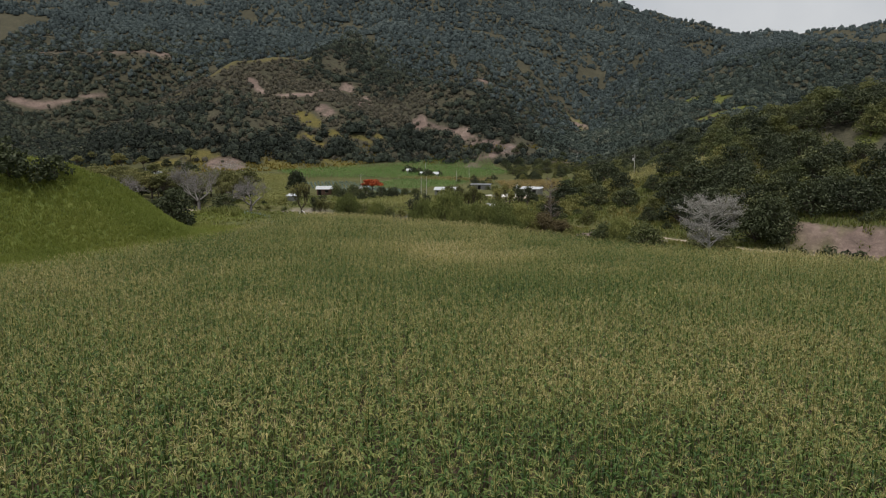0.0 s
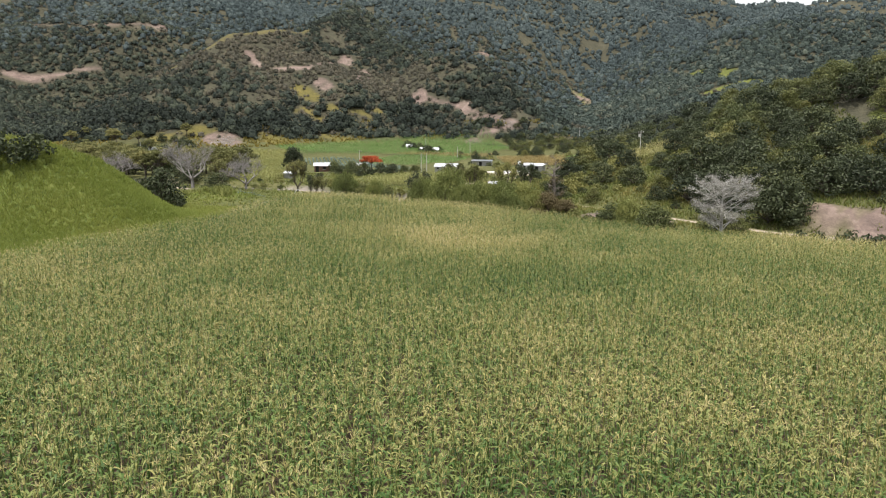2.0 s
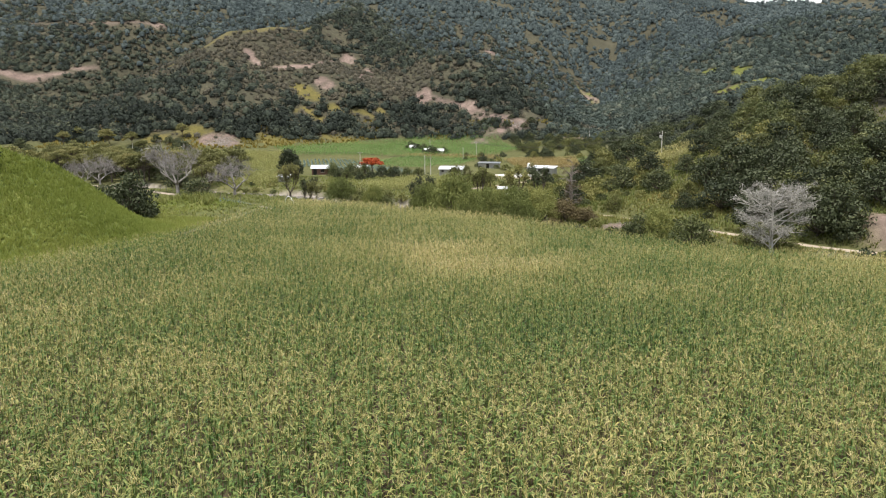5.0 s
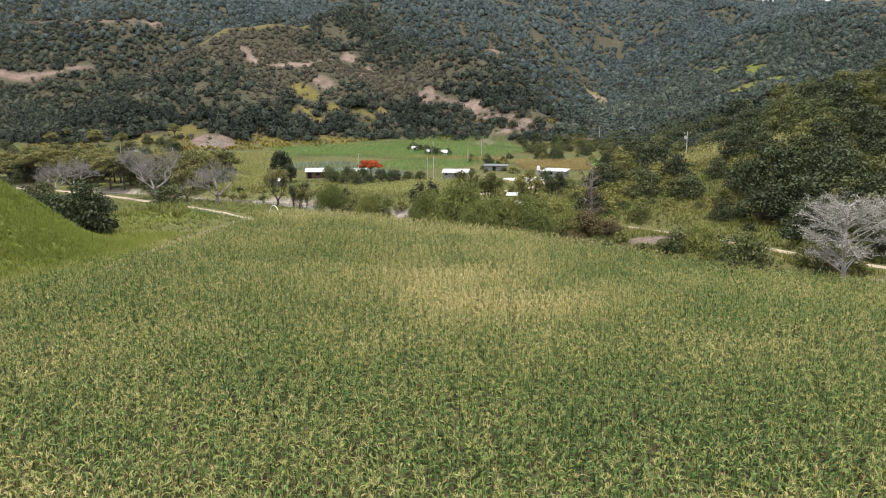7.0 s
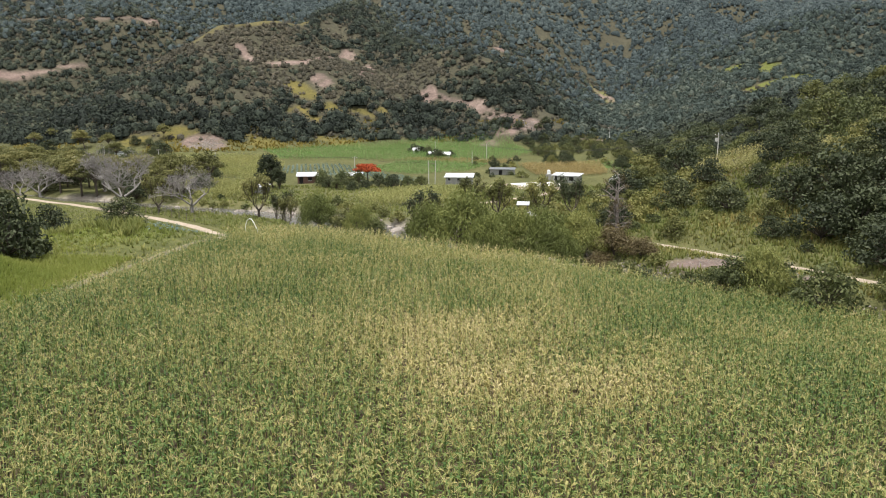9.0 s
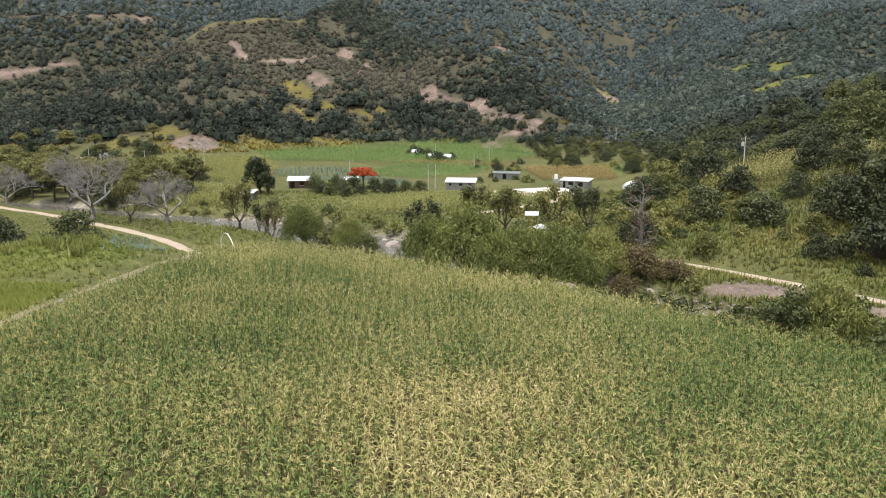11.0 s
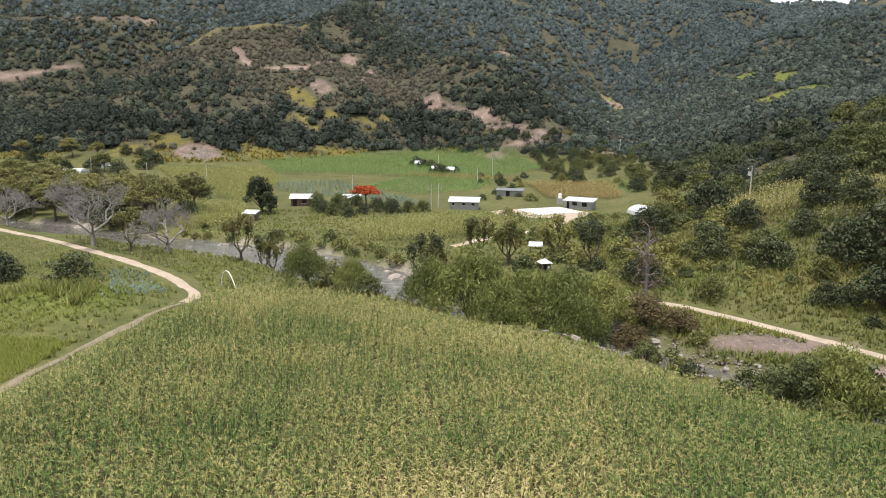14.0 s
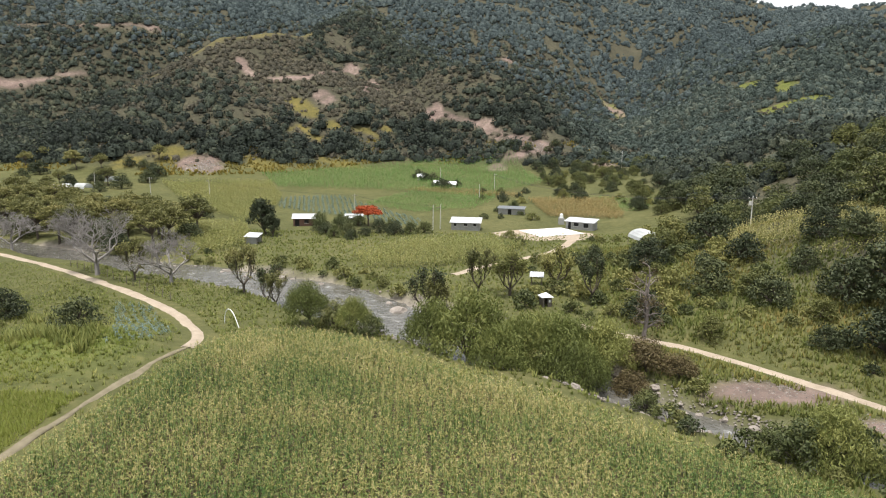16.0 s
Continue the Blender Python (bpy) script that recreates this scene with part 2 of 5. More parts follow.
FIELD = [(-55, -20), (68, -20), (66, 80), (60, 92), (54, 101), (48, 109.5), (42, 115), (36, 121.5), (30, 126.8), (24, 130.8), (17.5, 135.8), (10.3, 141.6), (1.8, 148.3), (-8.2, 156.5), (-13, 161.2), (-18.4, 163.4), (-25, 162.9), (-28, 160.6), (-30.4, 154.5), (-31, 148.8), (-32, 139), (-33.4, 132), (-34, 126.4), (-34.8, 120), (-37.5, 107), (-40.5, 100), (-43.5, 94), (-47, 88), (-52, 78), (-54, 60)]

# crests (x, y, z), their slope, and the distance from which they fall more steeply
RIDGES = [
    ([(-900, 780, 190), (-560, 860, 175), (-300, 960, 195), (-37, 1070, 236), (150, 1250, 258), (400, 1400, 262)], 0.40, 240, 0.40),
    ([(-60, 980, 200), (-100, 800, 128), (-81, 670, 104), (-111, 555, 83), (-150, 527, 79), (-190, 488, 42), (-215, 440, 8)], 0.60, 900, 0),
    ([(-111, 555, 80), (-43, 560, 66), (23, 525, 52), (42, 480, 33), (52, 458, 14)], 0.62, 900, 0),
    ([(240, -200, 50), (235, 60, 46), (225, 130, 46), (172, 220, 41), (160, 270, 37), (140, 340, 26), (150, 430, 18), (180, 500, 26), (215, 520, 42), (305, 700, 95), (370, 745, 112), (450, 1000, 150)], 0.30, 60, 0.12),
    ([(57, 214, 8.8), (70, 211, 11.5), (86, 213, 16), (115, 218, 24)], 0.50, 900, 0),
    ([(56, 203, 7.2), (64, 200, 9.0), (75, 198, 12.5), (92, 196, 17)], 0.38, 900, 0),
    ([(47, 174, 2.2), (55, 184, 4.6), (62, 192, 6.6)], 0.34, 900, 0),
    ([(300, 1300, 250), (250, 1000, 168), (243, 810, 108), (212, 735, 62)], 0.50, 900, 0),
    ([(450, 1000, 150), (700, 1450, 222)], 0.33, 900, 0),
    ([(200, 1480, 235), (450, 1480, 246), (700, 1500, 228), (950, 1450, 268), (1400, 1300, 330), (2200, 900, 380)], 0.30, 900, 0),
    ([(-2400, 900, 420), (-1400, 1450, 340), (-700, 1650, 345), (0, 1750, 340), (400, 1700, 310)], 0.35, 900, 0),
    ([(-600, -100, 90), (-430, 200, 70), (-430, 420, 60), (-480, 640, 90)], 0.40, 900, 0),
]
# the grassy spur beside the field
SPUR = [([(-200, -200, 60), (-140, 40, 32), (-90, 93, 21.5), (-64.7, 115.3, 17.0), (-61, 119, 15.6), (-55.5, 124.5, 12.6), (-51.5, 128.5, 8.4), (-48.5, 131.5, 4.4), (-46.5, 133.5, 1.0)], 0.95), ([(-61, 119, 15.0), (-72, 135, 8), (-80, 155, 3), (-86, 170, 1)], 0.6)]
GULLIES = [([(95, 470, 4), (120, 600, 8), (150, 720, 14), (185, 900, 20), (230, 1150, 10)], 60), ([(-240, 440, 4), (-262, 560, 10), (-240, 700, 12), (-210, 850, 8)], 45)]


def foot_line(x):
    """Where the nearest hill meets the valley floor."""
    return np.interp(x, [-189, -164, -146, -119, -84, -61, -35], [400, 392, 385, 387, 402, 424, 447])


def field_slope(x, y):
    """The maize field falls gently towards the river."""
    z = np.interp(y, [-40, 0, 30, 45, 60, 75, 90, 105, 130, 150, 170, 190], [8, 6.6, 5.3, 4.3, 3.5, 2.7, 2.1, 1.6, 1.2, 0.9, 0.4, 0.0])
    z = z + 1.6 * np.clip((-x - 8) / 30, 0, 1) * np.clip((y - 60) / 40, 0, 1) * np.clip((175 - y) / 25, 0, 1)
    return (z - 0.02 * np.clip(x, -60, 60) * np.clip((85 - y) / 50, 0, 1) - 1.2 * np.clip((x - 8) / 18, 0, 1) * np.clip((y - 95) / 25, 0, 1)) * np.clip((130 - x) / 60, 0, 1)


def land(x, y):
    """Height of the ground."""
    x, y = np.asarray(x, float), np.asarray(y, float)
    yr = np.interp(x, [p[0] for p in RIVER], [p[1] for p in RIVER])
    north = y > yr
    base = np.where(north, -0.9 + np.interp(y, [300, 470, 700, 1500], [0, 5, 25, 90]), field_slope(x, y))
    base = base + np.interp(x, [-260, -200, -50, -20], [0, 1, 1, 0]) * 5.0 * np.clip((y - foot_line(x)) / 45, 0, 1)
    k = 3.0
    total = np.exp(np.clip(base, -50, 1500) / k)
    for pts, slope, far, steeper in RIDGES:
        total = total + np.exp(np.clip(ridge(x, y, pts, slope, far, steeper), -60, 1500) / k)
    hill = k * np.log(total)
    up = np.clip((hill - base - 4) / 25, 0, 1)
    for pts, width in GULLIES:
        d, depth = line_distance(x, y, pts)
        hill = hill - depth * np.exp(-((d / width) ** 2)) * up
    hill = hill + up * (9 * value_noise(x, y, 140, 1) + 7 * value_noise(x, y, 60, 2) + 2.2 * value_noise(x, y, 25, 3))
    hill = hill + 0.25 * value_noise(x, y, 17, 4) + 0.12 * value_noise(x, y, 5, 5)
    d, w = line_distance(x, y, RIVER)
    w = w + 1.6 * value_noise(x, y, 13, 6)
    bank = np.clip((d - w + 1.0) / 4.0, 0, 1)
    bank = bank * bank * (3 - 2 * bank)
    bed = -3.0 + 0.5 * value_noise(x, y, 4, 8) + 0.5 * value_noise(x, y, 1.7, 9)
    hill = bed + (hill - bed) * bank
    for pts, slope in SPUR:
        r = ridge(x, y, pts, slope) + 0.4 * value_noise(x, y, 9, 7)
        hill = np.maximum(hill, r) + 0.9 * np.log1p(np.exp(-np.minimum(np.abs(hill - r), 40) / 0.9))
    # cut banks above the right-hand track
    d, _ = line_distance(x, y, TRACK_RIGHT)
    level = -0.6
    flat = np.clip((d - 2.2) / 2.5, 0, 1) * 1.0
    hill = np.where((x > 20) & (d < 4.7), level + (hill - level) * flat, hill)
    north_side = y > np.interp(x, [p[0] for p in TRACK_RIGHT], [p[1] for p in TRACK_RIGHT])
    hill = hill + np.where(north_side, 4.6, 0) * np.clip((d - 2.2) / 4.0, 0, 1) * np.clip((x - 58) / 8, 0, 1) * np.clip((60 - d) / 40, 0, 1)
    # low mound inside the bend of the track
    hill = hill + 2.3 * np.exp(-(((x + 46.5) / 9) ** 2) - ((y - 155) / 9) ** 2)
    # level ground of the yard
    near = np.clip((22 - np.hypot(x - 27, y - 267)) / 8, 0, 1)
    hill = hill + (-0.9 - hill) * near
    return hill


def inside(x, y, poly):
    x, y = np.asarray(x, float), np.asarray(y, float)
    c = np.zeros(x.shape, bool)
    for (ax, ay), (bx, by) in zip(poly, poly[1:] + poly[:1]):
        if ay != by:
            c ^= ((ay > y) != (by > y)) & (x < (bx - ax) * (y - ay) / (by - ay) + ax)
    return c


# ---- mesh helpers ----
def mesh_from(name, verts, faces, mat, smooth=False, tint=None):
    """A mesh from arrays; faces is one array, or several, of rows of corner numbers."""
    verts = np.ascontiguousarray(verts, np.float32)
    faces = faces if isinstance(faces, list) else [faces]
    me = bpy.data.meshes.new(name)
    me.vertices.add(len(verts))
    me.vertices.foreach_set("co", verts.ravel())
    loops = np.concatenate([f.ravel() for f in faces]).astype(np.int32)
    sizes = np.concatenate([np.full(len(f), f.shape[1]) for f in faces]).astype(np.int32)
    me.loops.add(len(loops))
    me.loops.foreach_set("vertex_index", loops)
    me.polygons.add(len(sizes))
    me.polygons.foreach_set("loop_start", np.concatenate([[0], np.cumsum(sizes)[:-1]]).astype(np.int32))
    me.polygons.foreach_set("use_smooth", np.full(len(sizes), smooth))
    if tint is not None:
        me.attributes.new("tint", "FLOAT", "POINT").data.foreach_set("value", np.ascontiguousarray(tint, np.float32))
    me.materials.append(mat)
    me.update(calc_edges=True)
    return me


def thing_from(name, verts, faces, mat, smooth=False, tint=None):
    return new(name, mesh_from(name, verts, faces, mat, smooth, tint))


def part(name, bm, mat, parent, label=""):
    me = bpy.data.meshes.new(name)
    bm.to_mesh(me)
    bm.free()
    me.materials.append(mat)
    ob = new(name, me)
    ob.parent = parent
    if label:
        tagged(ob, label)
    return ob


def box(bm, x0, y0, z0, x1, y1, z1, bevel=0.0):
    r = bmesh.ops.create_cube(bm, size=1)
    for v in r["verts"]:
        v.co = Vector((x0 + (v.co.x + 0.5) * (x1 - x0), y0 + (v.co.y + 0.5) * (y1 - y0), z0 + (v.co.z + 0.5) * (z1 - z0)))
    if bevel:
        es = list({e for v in r["verts"] for e in v.link_edges})
        bmesh.ops.bevel(bm, geom=es, offset=bevel, segments=1, affect="EDGES")
    return bm


def tube(points, radii, sides=6):
    """Vertices and quads of a tapered tube through points."""
    pts = [Vector(p) for p in points]
    vs, fs = [], []
    for i, p in enumerate(pts):
        t = (pts[min(i + 1, len(pts) - 1)] - pts[max(i - 1, 0)]).normalized()
        a = t.cross(Vector((0.3, 1, 0.1))).normalized()
        b = t.cross(a)
        for k in range(sides):
            w = 2 * math.pi * k / sides
            vs.append(p + (a * math.cos(w) + b * math.sin(w)) * radii[i])
        if i:
            o = (i - 1) * sides
            for k in range(sides):
                fs.append((o + k, o + (k + 1) % sides, o + sides + (k + 1) % sides, o + sides + k))
    return [tuple(v) for v in vs], fs


def tube_mesh(name, tubes, mat):
    vs, fs = [], []
    for points, radii, sides in tubes:
        v, f = tube(points, radii, sides)
        fs += [tuple(i + len(vs) for i in q) for q in f]
        vs += v
    return mesh_from(name, np.array(vs), np.array(fs), mat, True)


def leaf_cards(centres, size, rng, out, aspect=1.0, loose=0.5, hang=False):
    """One quad for each centre, facing roughly the given way."""
    n = len(centres)
    w = out / np.linalg.norm(out, axis=1)[:, None] + rng.normal(0, loose, (n, 3)) + np.array([0, 0, 0.2])
    w /= np.linalg.norm(w, axis=1)[:, None]
    a = np.cross(w, rng.normal(size=(n, 3)))
    if hang:
        a = np.array([0, 0, -1.0]) + rng.normal(0, 0.65, (n, 3))
    a /= np.linalg.norm(a, axis=1)[:, None]
    b = np.cross(w, a)
    s = np.asarray(size)[:, None] * 0.5 if np.ndim(size) else size * 0.5
    a, b = a * s * aspect, b * s
    v = np.stack([centres - a, centres - 0.25 * a - b * 0.8, centres + a, centres + 0.2 * a + b * 0.8], 1)
    return v.reshape(-1, 3), np.arange(4 * n).reshape(-1, 4)


# ---- ground ----
def spread(inner, step, outer, growth):
    out, s = list(np.arange(inner[0], inner[1] + step / 2, step)), step
    while out[-1] < outer[1]:
        s *= growth
        out.append(out[-1] + s)
    s = step
    while out[0] > outer[0]:
        s *= growth
        out.insert(0, out[0] - s)
    return np.array(out)


gx = spread((-120, 120), 2.0, (-3000, 3000), 1.04)
gy = spread((60, 570), 2.0, (-900, 3200), 1.03)
GX, GY = np.meshgrid(gx, gy)
GZ = land(GX, GY)
nx, ny = len(gx), len(gy)
idx = np.arange(nx * ny).reshape(ny, nx)
quads = np.stack([idx[:-1, :-1], idx[:-1, 1:], idx[1:, 1:], idx[1:, :-1]], -1).reshape(-1, 4)
verts = np.stack([GX, GY, GZ], -1).reshape(-1, 3)


def bare_soil(x, y):
    """Where the hills are scraped bare: landslips, quarry and road cuts."""
    out = np.zeros(np.shape(x))
    for cx, cy, rx, ry in SCARS:
        d = np.hypot((x - cx) / rx, (y - cy) / ry) + 0.35 * value_noise(x, y, 14, 21)
        out = np.maximum(out, np.clip((1.15 - d) * 3, 0, 1))
    d, _ = line_distance(x, y, TRACK_RIGHT)
    up = y > np.interp(x, [p[0] for p in TRACK_RIGHT], [p[1] for p in TRACK_RIGHT])
    out = np.maximum(out, up * np.clip((9.0 + 2 * value_noise(x, y, 6, 23) - d) / 1.5, 0, 1) * np.clip((x - 62) / 5, 0, 1))
    for line, half in CUTS:
        d, _ = line_distance(x, y, line)
        out = np.maximum(out, np.clip((half - d + 2.5 * value_noise(x, y, 18, 22)) / 2, 0, 1))
    return out * np.clip(0.95 + 0.9 * value_noise(x, y, 6, 26) + 0.6 * value_noise(x, y, 2.6, 27), 0.15, 1)


def grassy_crest(x, y):
    """The treeless grass strip along the crest of the spur."""
    d, _ = line_distance(x, y, [(-95, 690, 0), (-111, 555, 0), (-150, 527, 0), (-190, 488, 0)])
    return np.clip((5.5 + 5 * value_noise(x, y, 16, 24) - d) / 3, 0, 1)


SCARS = [(-57, 528, 5.5, 20), (-72, 551, 5, 6), (-78, 484, 7, 6), (-122, 404, 10, 10), (40, 451, 10, 7), (27, 446, 7, 5), (18, 432, 4, 8), (12, 487, 8, 5), (-16, 499, 5, 7), (140, 740, 8, 40), (76, 443, 9, 7), (36, 152, 8, 3.0), (43, 143, 4, 3)]
CLEARINGS = [[(174, 503), (197, 513), (227, 523), (232, 534), (205, 535), (189, 540), (180, 520)], [(218, 650), (230, 640), (228, 613), (213, 606), (209, 622)], [(225, 592), (226, 566), (208, 548), (209, 568)], [(135, 790), (149, 780), (143, 690), (131, 660), (129, 720)], [(112, 300), (124, 296), (138, 326), (124, 334)], [(110, 191), (118, 197), (121, 204), (113, 200)], [(151, 267), (164, 275), (168, 285), (156, 281)]]
CUTS = [([(-405, 729, 0), (-390, 718, 0), (-335, 700, 0), (-305, 701, 0), (-272, 723, 0)], 3.2), ([(-133, 508, 0), (-125, 496, 0), (-108, 495, 0), (-93, 504, 0), (-76, 546, 0)], 2.6), ([(6, 757, 0), (48, 760, 0)], 3.2), ([(-14, 499, 0), (10, 487, 0), (25, 466, 0), (44, 452, 0)], 4.0), ([(-375, 630, 0), (-335, 634, 0), (-323, 646, 0), (-305, 656, 0)], 4.5)]
# patches of yellow-flowering weeds: x, y, half lengths
YELLOWS = [(-66, 462, 13, 5), (-52, 466, 10, 5), (-86, 470, 8, 7), (-94, 478, 6, 7), (-42, 473, 9, 5), (-79, 450, 9, 5), (-150, 404, 12, 8), (-96, 414, 12, 8), (-138, 412, 10, 6), (-60, 430, 14, 5), (-20, 445, 10, 5)]


def golden(x, y):
    """Patches of yellow-flowering weeds on the nearest slope."""
    out = np.zeros(np.shape(x))
    for cx, cy, ra, rb in YELLOWS:
        out = np.maximum(out, np.clip((1.0 - np.hypot((x - cx) / ra, (y - cy) / rb) + 0.6 * value_noise(x, y, 7, 25) + 0.4 * value_noise(x, y, 3, 28)) * 2.0, 0, 1))
    return out * 0.85


def open_slope(x, y):
    """Open ground of the hills, and the strip before it, where a tree would stand in its way."""
    out = np.zeros(np.shape(x))
    for ahead in (0.0, 2.5, 5.0):
        out = np.maximum(out, np.maximum(bare_soil(x, y + ahead), golden(x, y + ahead)))
    return out

dr, hw = line_distance(verts[:, 0], verts[:, 1], RIVER)
gravel = np.clip((hw + 1.0 + 2.2 * value_noise(verts[:, 0], verts[:, 1], 9, 31) - dr) / 2.0, 0, 1)
soil = bare_soil(verts[:, 0], verts[:, 1])
yellow = golden(verts[:, 0], verts[:, 1])
yellow = np.maximum(yellow, 0.45 * grassy_crest(verts[:, 0], verts[:, 1]))
slope = np.clip((verts[:, 2] - 3) / 6, 0, 1) * np.where(verts[:, 0] < -40, np.where(verts[:, 1] < 230, 0.0, 1.0), 1.0)
for poly in CLEARINGS:
    slope = slope * (1 - inside(verts[:, 0], verts[:, 1], poly))
    yellow = np.maximum(yellow, 0.25 * inside(verts[:, 0], verts[:, 1], poly))
lush = np.clip((verts[:, 2] - 2.6) / 2, 0, 1) * (verts[:, 0] < -34) * (verts[:, 1] < 185)
for poly in CLEARINGS:
    lush = np.maximum(lush, 0.9 * inside(verts[:, 0], verts[:, 1], poly))
tilled = inside(verts[:, 0], verts[:, 1], FIELD).astype(float)
m, n, l, b = shader("ground", 0.95, 0.1)
fine, broad = noise_node(n, l, 0.9, 6), noise_node(n, l, 0.05, 5)
tuft = noise_node(n, l, 0.35, 6, rough=0.7)
tone = calc(n, l, "ADD", calc(n, l, "MULTIPLY", fine, 0.30), calc(n, l, "ADD", calc(n, l, "MULTIPLY", broad, 0.32), calc(n, l, "MULTIPLY", tuft, 0.38)))
grass_c = ramp(n, [(0.32, (0.045, 0.050, 0.020)), (0.5, (0.082, 0.085, 0.034)), (0.68, (0.14, 0.126, 0.056))])
soil_c = ramp(n, [(0.3, (0.075, 0.060, 0.053)), (0.5, (0.168, 0.124, 0.108)), (0.7, (0.33, 0.258, 0.222))])
gravel_c = ramp(n, [(0.3, (0.12, 0.105, 0.09)), (0.55, (0.26, 0.23, 0.20)), (0.75, (0.42, 0.38, 0.34))])
yellow_c = ramp(n, [(0.3, (0.062, 0.062, 0.024)), (0.5, (0.125, 0.108, 0.034)), (0.7, (0.215, 0.165, 0.048))])
for r in (grass_c, soil_c, gravel_c, yellow_c):
    l.new(tone, r.inputs["Fac"])
hill_c = ramp(n, [(0.32, (0.036, 0.036, 0.026)), (0.5, (0.064, 0.061, 0.042)), (0.68, (0.112, 0.101, 0.066))])
l.new(tone, hill_c.inputs["Fac"])
c = mix(n, l, attribute(n, "slope"), grass_c.outputs["Color"], hill_c.outputs["Color"])
lush_c = ramp(n, [(0.36, (0.050, 0.068, 0.018)), (0.5, (0.098, 0.122, 0.032)), (0.64, (0.165, 0.175, 0.052))])
l.new(tone, lush_c.inputs["Fac"])
c = mix(n, l, attribute(n, "lush"), c, lush_c.outputs["Color"])
c = mix(n, l, attribute(n, "yellow"), c, yellow_c.outputs["Color"])
c = mix(n, l, attribute(n, "soil"), c, soil_c.outputs["Color"])
c = mix(n, l, attribute(n, "gravel"), c, gravel_c.outputs["Color"])
tilled_c = ramp(n, [(0.3, (0.045, 0.034, 0.022)), (0.7, (0.10, 0.078, 0.052))])
l.new(tone, tilled_c.inputs["Fac"])
c = mix(n, l, attribute(n, "tilled"), c, tilled_c.outputs["Color"])
l.new(c, b.inputs["Base Color"])
bump(n, l, b, tone, 0.8, 0.9)
ground_me = mesh_from("ground", verts, quads, m, True)
for key, values in (("soil", soil), ("gravel", gravel), ("yellow", yellow), ("slope", slope), ("lush", lush), ("tilled", tilled)):
    ground_me.attributes.new(key, "FLOAT", "POINT").data.foreach_set("value", np.ascontiguousarray(values, np.float32))
tagged(new("ground", ground_me), "rough grassy valley floor and scrubby hillsides", "ground", kind="structure")


def ribbon(name, line, half, lift, mat, label, category, step=1.5, wobble=0.35):
    """A track that lies on the land."""
    pts = []
    for a, b_ in zip(line, line[1:]):
        k = max(1, int(math.hypot(b_[0] - a[0], b_[1] - a[1]) / step))
        pts += [(a[0] + (b_[0] - a[0]) * i / k, a[1] + (b_[1] - a[1]) * i / k) for i in range(k)]
    pts.append(line[-1][:2])
    p = np.array(pts)
    for _ in range(8):
        p[1:-1] = (p[:-2] + 2 * p[1:-1] + p[2:]) / 4
    t = np.gradient(p, axis=0)
    t /= np.linalg.norm(t, axis=1)[:, None]
    nrm = np.stack([-t[:, 1], t[:, 0]], 1)
    cols = []
    for f in (-1, -0.5, 0, 0.5, 1):
        w = half * f + wobble * abs(f) * value_noise(p[:, 0], p[:, 1], 3.0, 40 + int(f * 2))
        q = p + nrm * w[:, None]
        z = land(q[:, 0], q[:, 1]) + lift * (1.3 - 1.6 * f * f) + 0.03 * value_noise(q[:, 0], q[:, 1], 1.0, 44)
        cols.append(np.column_stack([q, z]))
    v = np.stack(cols, 1).reshape(-1, 3)
    i = np.arange(len(p) * 5).reshape(-1, 5)
    f = np.stack([i[:-1, :-1], i[1:, :-1], i[1:, 1:], i[:-1, 1:]], -1).reshape(-1, 4)
    return tagged(thing_from(name, v, f[:, ::-1], mat, True), label, category, kind="structure")


ribbon("road", TRACK, 0.95, 0.14, DIRT, "pale dirt track curving round the maize field", "road")
ribbon("road", TRACK_OLD, 0.45, 0.08, plain("worn_track", (0.12, 0.105, 0.07), (0.22, 0.19, 0.135), 0.8, 0.95, spec=0.1), "faint worn continuation of the track beside the maize", "road", wobble=0.5)
ribbon("road", TRACK_RIGHT, 0.95, 0.14, DIRT, "pale dirt track along the foot of the hill", "road")
ribbon("road", TRACK_MID, 1.2, 0.14, DIRT, "dirt path climbing from the river to the yard", "road")

# ---- water ----
m, n, l, b = shader("river_water", 0.12, 0.5)
b.inputs["Base Color"].default_value = (0.10, 0.09, 0.07, 1)
rip = noise_node(n, l, 1.2, 4)
foam = noise_node(n, l, 0.5, 7, rough=0.75)
l.new(ramp(n, [(0.40, (0.075, 0.072, 0.062)), (0.60, (0.12, 0.115, 0.105)), (0.74, (0.5, 0.51, 0.52))]).outputs["Color"], b.inputs["Base Color"])
l.new(foam, b.inputs["Base Color"].links[0].from_node.inputs["Fac"])
bump(n, l, b, rip, 0.6, 0.2)
wv, wf = [], []
for k, (x, y, w) in enumerate(RIVER):
    a, c2 = RIVER[max(k - 1, 0)], RIVER[min(k + 1, len(RIVER) - 1)]
    t = Vector((c2[0] - a[0], c2[1] - a[1])).normalized()
    nrm = Vector((-t.y, t.x)) * (w + 6)
    wv += [(x - nrm.x, y - nrm.y, WATER_Z), (x + nrm.x, y + nrm.y, WATER_Z)]
    if k:
        o = 2 * k
        wf.append((o - 2, o, o + 1, o - 1))
tagged(thing_from("water", np.array(wv), np.array(wf), m), "shallow brown river running over stones", "river", kind="structure")

